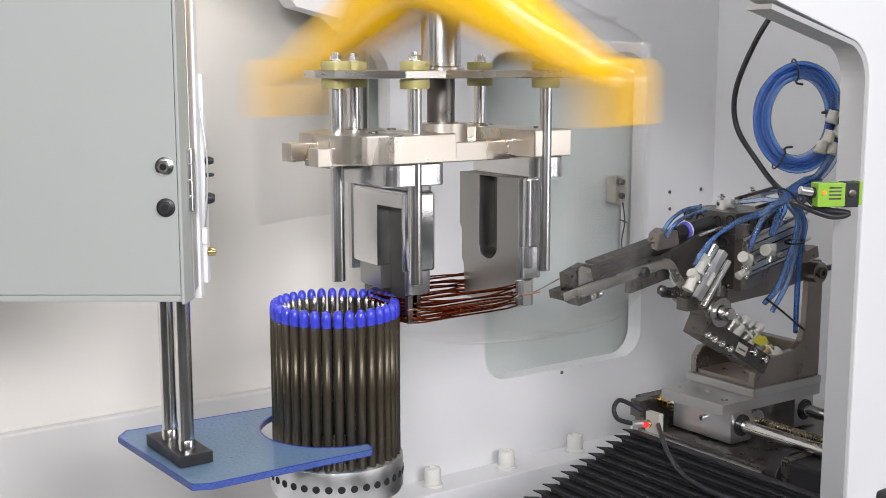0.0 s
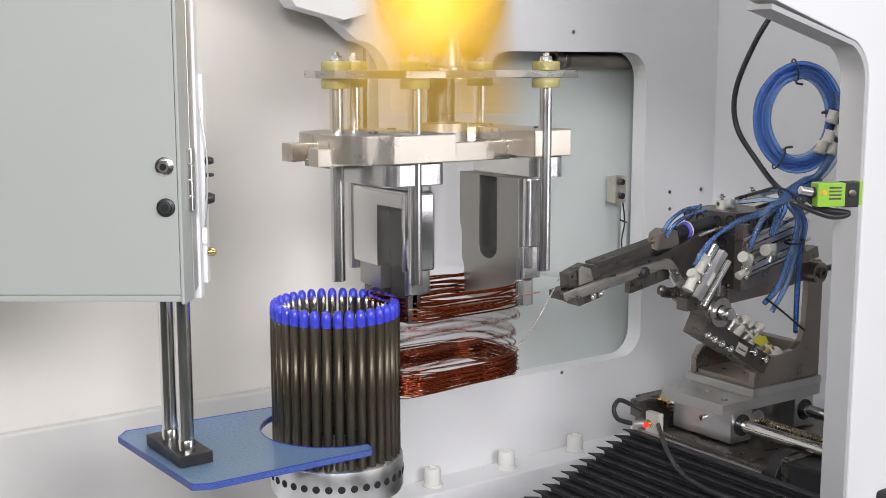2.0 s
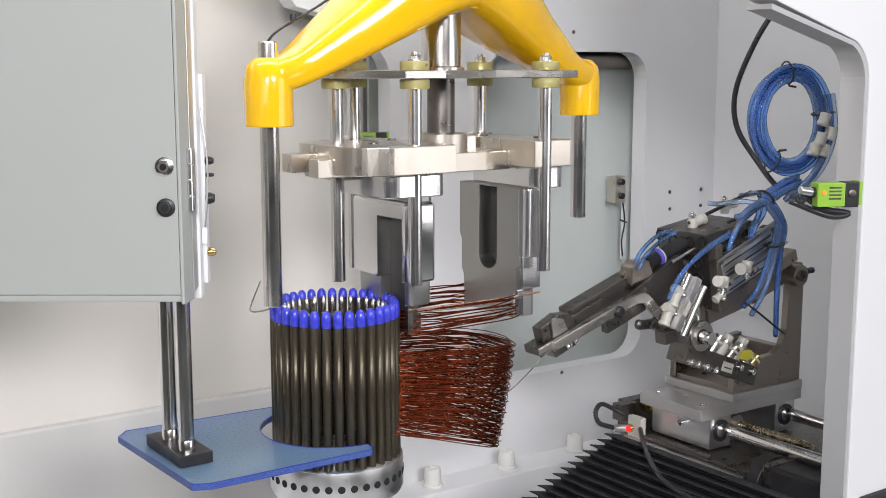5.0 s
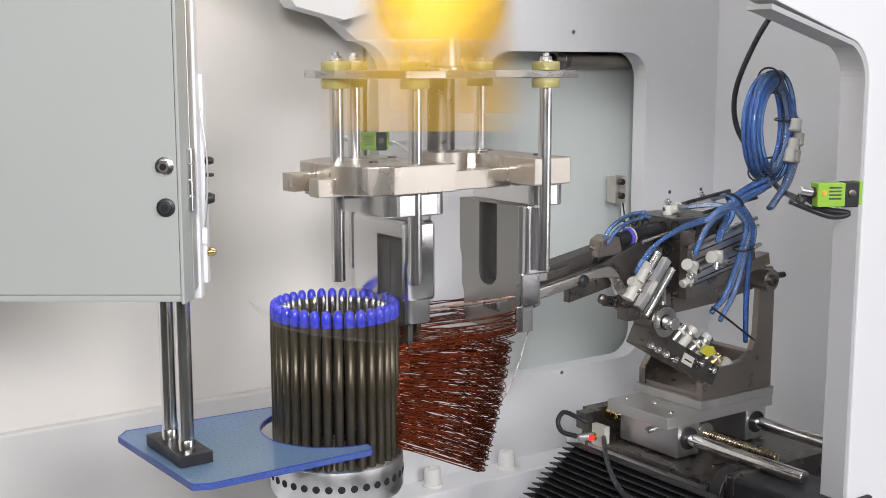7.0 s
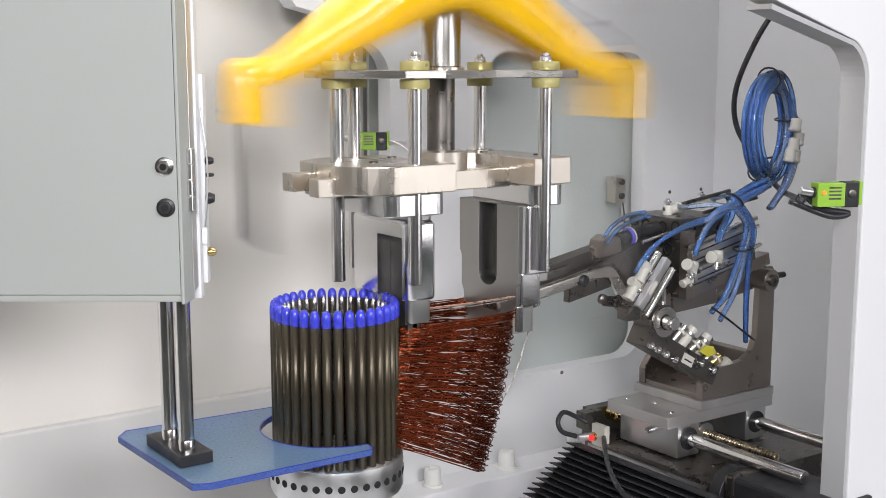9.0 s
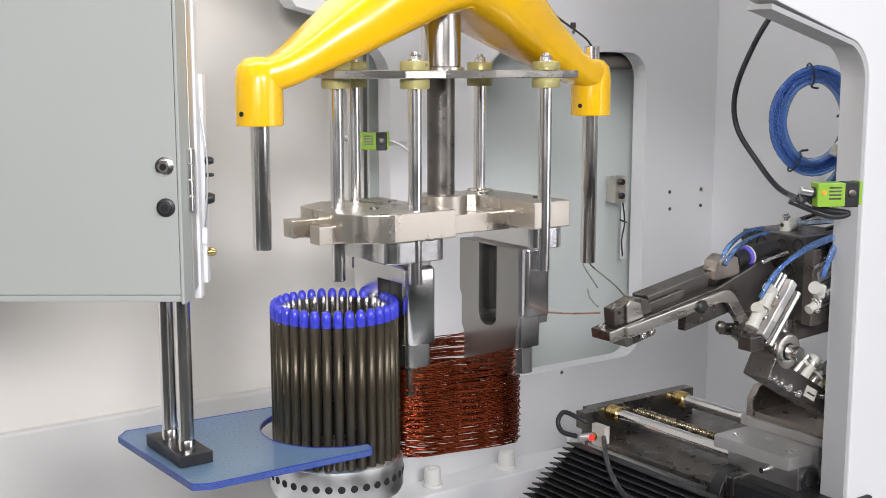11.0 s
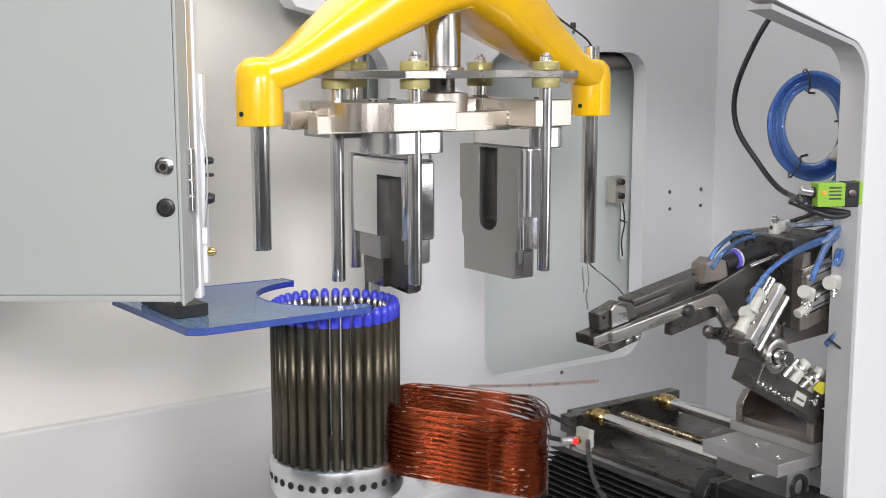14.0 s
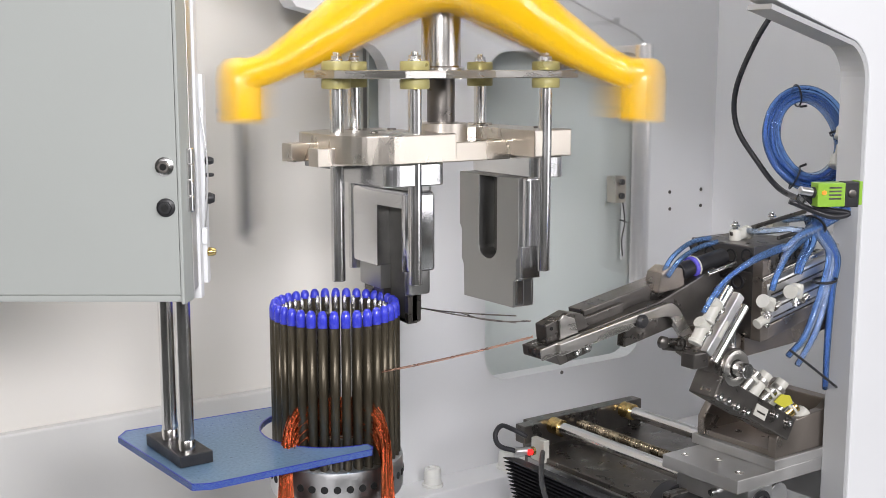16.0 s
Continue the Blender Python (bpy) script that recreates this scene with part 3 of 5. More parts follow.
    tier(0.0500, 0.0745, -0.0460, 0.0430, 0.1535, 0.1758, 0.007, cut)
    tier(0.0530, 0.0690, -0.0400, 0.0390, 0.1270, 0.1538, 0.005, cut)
    # Thin dark sheet in the slot; its colour stands in for shade.
    part("web", box(B(), 0.0606, 0.0623, -0.0398, 0.0013, 0.130, 0.2324, 0), SLOT_SHADE, t, "dark speckled slot bottom with its shade put into the colour")
    part("neck", prism(B(), rounded(0.0500, 0.0760, -0.047, 0.047, 0.006), 0.2482, 0.2534, 0), FORMGREY, t)
    part("under_plate", box(B(), 0.004, 0.060, 0.000, 0.060, 0.2660, 0.2736, 0.0008), FORMGREY, t)

    def window_plate(x0, x1, outline, hole, bevel, mat):
        """A plate across x, outline and window given as (y, z)."""
        s = sheet_with_holes_free(outline, hole, x1 - x0)
        bmesh.ops.transform(s, matrix=Matrix(((0, 1, 0, x0), (1, 0, 0, 0), (0, 0, 1, 0), (0, 0, 0, 1))), verts=s.verts)
        bmesh.ops.recalc_face_normals(s, faces=s.faces)
        return part("window_plate", finish(s, B(), bevel, None, 3), mat, t)

    part("web", box(B(), 0.1925, 0.1958, -0.0134, 0.0154, 0.172, 0.2515, 0), SLOT_SHADE, t)
    face = [(-0.047, 0.2534), (-0.047, 0.178), (-0.0445, 0.1755), (-0.0445, 0.157), (-0.040, 0.153), (-0.040, 0.128), (0.040, 0.128), (0.041, 0.160), (0.0445, 0.166), (0.0445, 0.196), (0.048, 0.201), (0.048, 0.2534)]
    slot = [(0.0155, 0.252), (-0.0135, 0.252)] + [(0.001 - 0.0145 * math.cos(radians(180 * i / 10)), 0.1825 - 0.0115 * math.sin(radians(180 * i / 10))) for i in range(11)]
    window_plate(0.1735, 0.196, face, slot, 0.0008, FORMGREY)
    part("form_body", prism(B(), rounded(0.1962, 0.213, -0.046, 0.046, 0.003), 0.178, 0.2534, 0.0010), FORMGREY, t)
    part("form_body", prism(B(), rounded(0.1962, 0.206, -0.043, 0.043, 0.003), 0.155, 0.1778, 0.0010), FORMGREY, t)
    part("form_body", prism(B(), rounded(0.1962, 0.200, -0.039, 0.039, 0.0015), 0.128, 0.1548, 0.0008), FORMGREY, t)
    # bright side rails of the far half
    part("side_rail", prism(B(), rounded(0.176, 0.205, -0.0575, -0.0475, 0.0035), 0.188, 0.2535, 0.0015, None, 3), POLISHED, t)
    part("side_rail", prism(B(), rounded(0.176, 0.199, -0.050, -0.0425, 0.002), 0.157, 0.188, 0.0008), POLISHED, t)
    part("side_rail", prism(B(), rounded(0.176, 0.186, -0.042, -0.0345, 0.002), 0.130, 0.155, 0.0008), POLISHED, t)
    return t


form = winding_form()


# ---- left: open guard door with its hinge ----
def guard_door():
    m = Matrix(((0.819, 0.574, 0, -0.1857), (-0.574, 0.819, 0, -0.1002), (0, 0, 1, 0.1867), (0, 0, 0, 1)))
    t = thing("guard_door", "pale grey-green painted sheet metal guard door standing open", "door")
    t.matrix_world = m
    part("panel", box(B(), -0.55, -0.0008, -0.004, 0.0, 0.004, 0.45, 0.001), DOOR, t)
    part("bottom_flange", box(B(), -0.55, 0.001, -0.0025, 0.022, -0.0015, 0.0035, 0.0010), DOOR, t)
    part("edge_fold", prism(B(), [(-0.0005, -0.0048), (0.0020, -0.0048), (0.0042, 0.012), (0.0042, 0.018), (-0.0005, 0.0008)], -0.003, 0.45, 0.0008), DOOR, t)
    part("seal", box(B(), 0.0015, 0.0045, 0.019, 0.034, 0.003, 0.45, 0.0006), ALUDULL, t, "grey edge seal")
    part("post", box(B(), 0.0005, 0.0065, 0.0345, 0.046, -0.006, 0.45, 0.001), WHITE, t)
    part("strip", box(B(), 0.0020, 0.0095, 0.0465, 0.057, 0.004, 0.165, 0.001), WHITE, t)
    for z in (0.099, 0.069):
        b = part("bolt", lathe(B(), [(0, 0), (0.0068, 0), (0.0068, 0.0015), (0.0058, 0.002), (0, 0.002)], 24, pose(-0.0095, -0.004, z, 90)), CHROME if z > 0.08 else BLACK, t)
        part("bolt_head", prism(B(), [(0.005 * math.cos(radians(60 * i)), 0.005 * math.sin(radians(60 * i))) for i in range(6)], 0.002, 0.0055, 0.0006, pose(-0.0095, -0.004, z, 90)), DARK if z > 0.08 else BLACK, b)
        part("socket", lathe(B(), [(0.0026, 0.0054), (0.0026, 0.006), (0, 0.0058)], 8, pose(-0.0095, -0.004, z, 90)), HOLE, b)
    h = part("hinge", box(B(), 0.0030, 0.0080, 0.012, 0.0187, 0.064, 0.111, 0.0008), ALU, t, "steel butt hinge")
    for i in range(4):
        part("knuckle", rod(B(), (0.0050, 0.011, 0.0645 + 0.0118 * i), (0.0050, 0.011, 0.0757 + 0.0118 * i), 0.0034, 14), CHROME, h)
    for z, r, mat in ((0.099, 0.0032, BLACK), (0.088, 0.0016, BLACK), (0.070, 0.0045, BLACK), (0.028, 0.0035, BRASS)):
        part("knob", lathe(B(), [(0, 0), (r, 0), (r, 0.003), (r * 0.7, 0.006), (0, 0.0065)], 12, pose(0.0094, 0.050, z, 0, 90)), mat, t)
    part("wire", tube(B(), smooth_path([(0.007, 0.045, 0.14), (0.0105, 0.044, 0.115), (0.012, 0.044, 0.09), (0.010, 0.044, 0.06), (0.008, 0.045, 0.045)]), 0.0008, 6), ALU, t)
    part("lug", box(B(), 0.0066, 0.0110, 0.0400, 0.0463, 0.035, 0.048, 0.0015), WHITE, t)
    return t


guard_door()


# ---- right: two-axis slide with bellows ----
SX = 0.463  # left side of the slide at the start


def slide_base():
    t = thing("slide_base", "dark linear slide with chromed guide rods, ball screw and motor", "linear slide")
    part("bed", box(B(), 0.0, 0.20, -0.118, 0.080, -0.098, -0.068, 0.0012), DARK, t)
    part("side_cover", box(B(), -0.004, -0.0005, -0.112, 0.070, -0.094, -0.073, 0.0008), FORMGREY, t)
    part("end_plate", box(B(), 0.010, 0.180, 0.080, 0.096, -0.075, -0.038, 0.001), DARK, t)
    for x in (0.040, 0.150):
        r = part("guide_rod", rod(B(), (x, -0.20, -0.046), (x, 0.080, -0.046), 0.0072, 24), CHROME, t)
        part("collar", rod(B(), (x, 0.062, -0.046), (x, 0.0795, -0.046), 0.0095, 24), BRASS, r, "greasy brass collar")
    s = B()
    for i in range(58):
        y = -0.13 + i * 0.0035
        lathe(s, [(0.0040, 0), (0.0052, 0.0009), (0.0052, 0.0018), (0.0040, 0.0027)], 14, pose(0.078, y, -0.050, -90))
    rod(s, (0.078, -0.135, -0.050), (0.078, 0.078, -0.050), 0.0041, 14)
    part("ball_screw", s, BALLSCREW, t)
    part("motor_flange", rod(B(), (0.022, -0.133, -0.080), (0.022, -0.118, -0.080), 0.030, 36), BLACK, t)
    mo = part("motor", box(B(), 0.000, 0.075, -0.255, -0.133, -0.128, -0.054, 0.004), BLACK, t, "square black servo motor")
    part("motor_face", box(B(), -0.002, 0.077, -0.146, -0.134, -0.130, -0.052, 0.003), DARK, mo)
    for x, z in ((0.0045, -0.059), (0.0045, -0.122), (0.070, -0.059)):
        part("screw", rod(B(), (x, -0.149, z), (x, -0.146, z), 0.003, 10), CHROME, mo)
    for y in (-0.085, 0.03):
        part("screw", rod(B(), (-0.0065, y, -0.084), (-0.004, y, -0.084), 0.0035, 12), DARK, t)
    # limit switch with a glowing lamp and its cable loop
    sw = part("switch", box(B(), -0.004, 0.004, 0.042, 0.064, -0.073, -0.048, 0.001), FITTING, t, "cream limit switch block")
    part("switch_core", rod(B(), (-0.013, 0.053, -0.060), (-0.009, 0.053, -0.060), 0.005, 12), BRASS, sw)
    part("plug", rod(B(), (-0.030, 0.060, -0.059), (-0.010, 0.054, -0.060), 0.0045, 12), ALU, sw)
    part("lamp", rod(B(), (-0.0185, 0.0515, -0.060), (-0.0135, 0.0505, -0.060), 0.0034, 12), LEDRED, sw, "glowing red signal lamp")
    part("bracket", box(B(), -0.012, 0.014, 0.066, 0.082, -0.056, -0.036, 0.001), DARK, sw)
    part("cable_loop", tube(B(), smooth_path([(-0.028, 0.061, -0.059), (-0.045, 0.068, -0.052), (-0.048, 0.072, -0.040), (-0.038, 0.074, -0.032), (-0.024, 0.070, -0.038), (-0.012, 0.062, -0.046)]), 0.0028, 8), CABLE, sw)
    part("cable", tube(B(), smooth_path([(-0.0086, 0.0382, -0.0580), (-0.0510, -0.0100, -0.0540), (-0.0892, -0.0594, -0.0540), (-0.1197, -0.1128, -0.0560), (-0.1229, -0.1640, -0.0600), (-0.1038, -0.2042, -0.0660)]), 0.0028, 8), CABLE, sw)
    return t


slide = slide_base()


def carriage():
    t = thing("carriage", "aluminium slide carriage carrying a browned steel pivot bracket", "slide carriage")
    low = part("lower_plate", box(B(), 0.468, 0.638, -0.047, 0.048, -0.030, -0.017, 0.0008), ALUDULL, t)
    for x, y in ((0.485, 0.034), (0.487, -0.032), (0.50, 0.005)):
        part("screw", lathe(B(), [(0.0042, 0), (0.0042, 0.0008), (0.0025, 0.0008), (0.0022, 0), (0, 0)], 12, pose(x, y, -0.0172)), STEEL, low)
    part("upper_plate", box(B(), 0.518, 0.638, -0.048, 0.057, -0.0167, -0.007, 0.0008), ALUDULL, t)
    for x in (0.503, 0.613):
        b = part("bearing", box(B(), x - 0.017, x + 0.017, -0.0445, 0.045, -0.066, -0.0303, 0.001), ALU, t)
        part("seal", lathe(B(), [(0.0074, 0), (0.0125, 0), (0.0125, 0.0018), (0.0074, 0.0018)], 24, pose(x, -0.0445, -0.046, 90)), BLACK, b)
    part("nut", rod(B(), (0.541, -0.035, -0.050), (0.541, 0.03, -0.050), 0.013, 24), ALU, t)
    part("grease_nipple", rod(B(), (0.479, -0.005, -0.043), (0.487, -0.005, -0.043), 0.0035, 10), CHROME, t)
    # two cheeks of the pivot bracket: low in front, tall behind
    tall = [(0.5215, -0.0068), (0.5215, 0.012), (0.531, 0.025), (0.588, 0.030), (0.602, 0.038), (0.609, 0.056), (0.611, 0.116), (0.615, 0.128), (0.622, 0.134), (0.632, 0.133), (0.636, 0.125), (0.636, -0.0068)]
    short = [(0.5215, -0.0068), (0.5215, 0.012), (0.531, 0.025), (0.600, 0.030), (0.636, 0.034), (0.636, -0.0068)]
    for y0, y1, outline in ((-0.045, -0.036, tall), (0.044, 0.053, short)):
        part("cheek", prism(B(), outline, -y1, -y0, 0.0012, SIDE), BRACKET, t)
    part("back", box(B(), 0.622, 0.6355, -0.0358, 0.0438, -0.0068, 0.03, 0.001), BRACKET, t)
    part("base_web", box(B(), 0.5235, 0.6215, -0.0358, 0.0438, -0.0068, -0.001, 0.0008), BRACKET, t)
    part("pivot_bolt", lathe(B(), [(0, 0), (0.0068, 0), (0.0068, 0.003), (0.003, 0.003), (0.0028, 0.001), (0, 0.001)], 16, pose(0.617, -0.0565, 0.120, 90)), DARK, t)
    part("pivot", rod(B(), (0.617, -0.0563, 0.120), (0.617, 0.028, 0.120), 0.0125, 28), BRACKET, t)
    part("stop_screw", rod(B(), (0.634, -0.049, 0.123), (0.646, -0.049, 0.123), 0.0035, 10), BLACK, t)
    for x, y in ((0.545, 0.02), (0.56, -0.02), (0.61, 0.01)):
        part("screw", lathe(B(), [(0.0035, 0), (0.0035, 0.0012), (0.002, 0.0012), (0, 0.0004)], 10, pose(x, y, -0.001)), DARK, t)
    return t


truck = carriage()

# the arm's own frame: origin on the pivot, x towards the tip, y to the viewer's far side, z up
PIVOT = (0.617, 0.0, 0.120)


def gripper_arm():
    t = thing("gripper_arm", "black steel wire gripper arm with air cylinders and white fittings", "gripper")
    W = Matrix.Translation([-c for c in PIVOT])

    def w(bm):
        bmesh.ops.transform(bm, matrix=W, verts=bm.verts)
        return bm

    def slant(x0, z0, x1, z1):
        """The pose of a bar that runs from (x0, z0) to (x1, z1): its x lies along the bar."""
        return Matrix.Translation((x0, 0, z0)) @ Matrix.Rotation(-math.atan2(z1 - z0, x1 - x0), 4, "Y")

    s = slant(0.268, 0.133, 0.447, 0.166)
    part("lower_jaw", w(box(B(), -0.012, 0.120, -0.018, 0.006, -0.010, -0.001, 0.001, s)), DARK, t)
    part("jaw_lip", w(box(B(), -0.013, 0.030, -0.0200, -0.0182, -0.0105, -0.0005, 0.0008, s)), STEEL, t)
    part("jaw_foot", w(prism(B(), [(0.004, -0.0102), (0.008, -0.022), (0.040, -0.021), (0.046, -0.0102)], -0.004, 0.016, 0.0008, s @ SIDE)), DARK, t)
    for x in (0.026, 0.037):
        part("screw", w(lathe(B(), [(0.0042, 0), (0.0042, 0.003), (0.0026, 0.003), (0.0022, 0.001), (0, 0.001)], 14, s @ pose(x, -0.016, -0.0155, 90))), CHROME, t)
    part("upper_jaw", w(prism(B(), [(-0.001, -0.0008), (0.000, 0.015), (0.026, 0.0185), (0.040, 0.013), (0.046, -0.0008)], 0.0, 0.014, 0.0008, s @ SIDE)), DARK, t)
    part("jaw_shoe", w(prism(B(), [(0.011, -0.0005), (0.013, 0.0155), (0.018, 0.019), (0.029, 0.013), (0.031, -0.0005)], 0.0142, 0.0165, 0.0006, s @ SIDE)), STEEL, t)
    part("jaw_eye", w(lathe(B(), [(0.0016, 0), (0.0016, 0.0006), (0, 0.0006)], 10, s @ pose(0.005, -0.014, 0.011, 90))), HOLE, t)
    part("slide_bar", w(box(B(), 0.048, 0.215, -0.006, 0.014, -0.010, 0.012, 0.001, s)), DARK, t)
    part("bar_step", w(box(B(), 0.044, 0.090, -0.010, -0.0062, -0.010, 0.007, 0.001, s)), DARK, t)
    part("body_plate", w(prism(B(), [(0.080, -0.030), (0.085, -0.008), (0.20, 0.008), (0.215, -0.02), (0.20, -0.055), (0.17, -0.050), (0.14, -0.030)], 0.006, 0.016, 0.0012, s @ SIDE)), DARK, t)
    # the cranked lever along the arm's near side
    lever = [(0.004, -0.0110), (0.004, -0.0005), (0.128, -0.0035), (0.136, -0.006), (0.141, -0.011), (0.158, -0.044), (0.170, -0.049), (0.166, -0.059), (0.149, -0.055), (0.131, -0.017), (0.126, -0.0145), (0.120, -0.0135)]
    part("lever", w(prism(B(), lever, 0.018, 0.024, 0.001, s @ SIDE)), STEEL, t)
    part("pin", w(lathe(B(), [(0, 0), (0.006, 0), (0.006, 0.003), (0.004, 0.005), (0, 0.005)], 16, s @ pose(0.095, -0.024, -0.009, 90))), BLACK, t)
    for a, b, r in (((0.118, -0.02, -0.036), (0.176, -0.022, -0.054), 0.003), ((0.125, -0.016, -0.044), (0.16, -0.018, -0.058), 0.003)):
        part("link", w(rod(B(), s @ Vector(a), s @ Vector(b), r, 10)), DARK, t)
    for x, z in ((0.118, -0.036), (0.138, -0.044), (0.178, -0.053), (0.164, -0.058)):
        part("joint", w(lathe(B(), [(0, 0), (0.0055, 0), (0.0055, 0.004), (0.003, 0.006), (0, 0.006)], 14, s @ pose(x, -0.022, z, 90))), DARK, t)
    # head: a drilled cross block over a drilled face plate, with an edge plate beside it
    head = part("head_block", w(box(B(), 0.4855, 0.560, -0.040, 0.036, 0.174, 0.197, 0.0015)), DARK, t)
    for y, z in ((0.0307, 0.1890), (0.0115, 0.1858), (-0.0139, 0.1858), (-0.0326, 0.1880)):
        part("bore", w(lathe(B(), [(0.0066, -0.0006), (0.0066, 0.0006), (0.0050, 0.0006), (0.0046, -0.002), (0, -0.002)], 16, pose(0.4853, y, z, 0, -90))), HOLE, head)
    for x in (0.503, 0.525, 0.547):
        part("bore", w(lathe(B(), [(0.0045, -0.0006), (0.0045, 0.0006), (0.0032, 0.0006), (0.003, -0.001), (0, -0.001)], 12, pose(x, -0.0403, 0.1855, 90))), HOLE, head)
    plate_f = part("face_plate", w(box(B(), 0.4860, 0.4950, -0.040, 0.030, 0.112, 0.1737, 0.001)), DARK, t)
    for z in (0.1626, 0.1450, 0.1270):
        part("bore", w(lathe(B(), [(0.0072, -0.0006), (0.0072, 0.001), (0.0050, 0.001), (0.0046, -0.001), (0, -0.001)], 16, pose(0.4858, -0.0225, z, 0, -90))), BLACK, plate_f)
    part("edge_plate", w(box(B(), 0.4845, 0.4960, -0.0520, -0.0405, 0.112, 0.186, 0.001)), BRACKET, t, "browned upright edge plate")
    # tilted bank of air cylinders behind the edge plate
    bank = Matrix.Translation((0.497, 0, 0.132)) @ Matrix.Rotation(radians(-12), 4, "Y")
    for k, z in enumerate((0.004, 0.0255)):
        cyl = part("air_cylinder", w(prism(B(), rounded(-0.0095, 0.0095, -0.0095, 0.0095, 0.0045, 4), 0.0, 0.088, 0.0008, bank @ pose(0, -0.043, z) @ Matrix.Rotation(math.pi / 2, 4, "Y"))), ALU, t, "grooved aluminium air cylinder")
        for g in (-0.004, 0.004):
            part("groove", w(box(B(), 0.004, 0.084, -0.0528, -0.0520, z + g - 0.0008, z + g + 0.0008, 0, bank)), DARK, cyl)
        part("end_cap", w(box(B(), 0.0882, 0.096, -0.0530, -0.0330, z - 0.0098, z + 0.0098, 0.001, bank)), DARK, cyl)
        part("piston_rod", w(rod(B(), bank @ Vector((0.096, -0.043, z)), bank @ Vector((0.117, -0.043, z)), 0.0026, 10)), CHROME, cyl)
    part("base_bar", w(box(B(), -0.004, 0.122, -0.050, -0.034, -0.020, -0.0065, 0.001, bank)), BRACKET, t)
    part("top_bar", w(box(B(), -0.006, 0.105, -0.0545, -0.0500, 0.0375, 0.0415, 0.0008, bank)), STEEL, t)
    for y0, y1 in ((0.014, 0.026), (-0.033, -0.023)):
        part("swing_frame", w(prism(B(), [(0.486, 0.094), (0.560, 0.098), (0.606, 0.106), (0.628, 0.110), (0.628, 0.131), (0.606, 0.134), (0.545, 0.126), (0.486, 0.116)], -y1, -y0, 0.001, SIDE)), BRACKET, t)
    part("back_block", w(box(B(), 0.4960, 0.540, -0.022, 0.030, 0.112, 0.1737, 0.001)), DARK, t)
    # drum with its violet ring
    part("drum", w(rod(B(), (0.428, -0.004, 0.1750), (0.486, -0.004, 0.184), 0.0078, 24)), BLACK, t, "black pneumatic drum")
    part("drum_ring", w(rod(B(), (0.4425, -0.004, 0.1773), (0.4465, -0.004, 0.1779), 0.0098, 24)), VIOLET, t, "violet drum ring")
    part("drum_band", w(rod(B(), (0.4466, -0.004, 0.1779), (0.4485, -0.004, 0.1782), 0.0100, 24)), FITTING, t)
    part("drum_pin", w(rod(B(), (0.449, -0.020, 0.173), (0.484, -0.022, 0.180), 0.0022, 10)), CHROME, t)
    part("clamp", w(prism(B(), [(0.394, 0.160), (0.398, 0.178), (0.408, 0.183), (0.424, 0.180), (0.428, 0.162)], -0.006, 0.013, 0.0015, SIDE)), BRACKET, t)
    # slim triple-rod cylinder across the arm
    c = part("cylinder", w(box(B(), -0.0045, 0.0045, -0.058, -0.050, 0.0, 0.062, 0.0012, Matrix.Translation((0.412, 0, 0.112)) @ Matrix.Rotation(radians(40), 4, "Y"))), ALU, t, "slim aluminium air cylinder")
    for d in (-0.0105, 0.0105):
        part("tie_rod", w(rod(B(), (0.412 + d, -0.054, 0.112 - d * 0.9), (0.450 + d, -0.054, 0.158 - d * 0.9), 0.0040, 12)), CHROME, c)
    part("label", w(box(B(), -0.0025, 0.0025, -0.0586, -0.0581, 0.018, 0.034, 0, Matrix.Translation((0.412, 0, 0.112)) @ Matrix.Rotation(radians(40), 4, "Y"))), FITTING, c)
    part("clevis", w(box(B(), 0.396, 0.414, -0.056, -0.040, 0.100, 0.114, 0.0015)), DARK, c)
    part("hanger", w(prism(B(), [(0.418, 0.104), (0.430, 0.128), (0.462, 0.126), (0.486, 0.114), (0.484, 0.096), (0.458, 0.090), (0.436, 0.092)], 0.012, 0.030, 0.0012, SIDE)), BRACKET, t)
    part("hanger_pin", w(lathe(B(), [(0, 0), (0.0055, 0), (0.0055, 0.004), (0.003, 0.005), (0, 0.005)], 16, pose(0.442, -0.030, 0.107, 90))), DARK, t)
    part("stud", w(rod(B(), (0.466, -0.036, 0.104), (0.466, -0.036, 0.124), 0.0035, 12)), CHROME, t)
    # rotary unit below, on a slanting valve body
    hub = (0.459, 0.0905)
    u = part("rotary_unit", w(rod(B(), (hub[0], -0.046, hub[1]), (hub[0], -0.018, hub[1]), 0.0185, 28)), DARK, t, "round dark rotary actuator")
    part("hub", w(rod(B(), (hub[0], -0.062, hub[1]), (hub[0], -0.046, hub[1]), 0.0070, 18)), CHROME, u)
    part("face", w(lathe(B(), [(0.0085, 0), (0.0165, 0), (0.0165, 0.0022), (0.0130, 0.0030), (0.0085, 0.0022)], 24, pose(hub[0], -0.046, hub[1], 90))), STEEL, u)
    m = Matrix.Translation((0.459, 0, 0.0745)) @ Matrix.Rotation(radians(29), 4, "Y")
    v = part("valve_body", w(box(B(), -0.022, 0.098, -0.048, -0.018, -0.020, 0.002, 0.0015, m)), DARK, t)
    part("label", w(box(B(), 0.036, 0.054, -0.0490, -0.0482, -0.015, -0.004, 0, m)), FITTING, v, "small white label")
    part("label_bar", w(box(B(), 0.039, 0.051, -0.0497, -0.0492, -0.011, -0.0095, 0, m)), DARK, v)
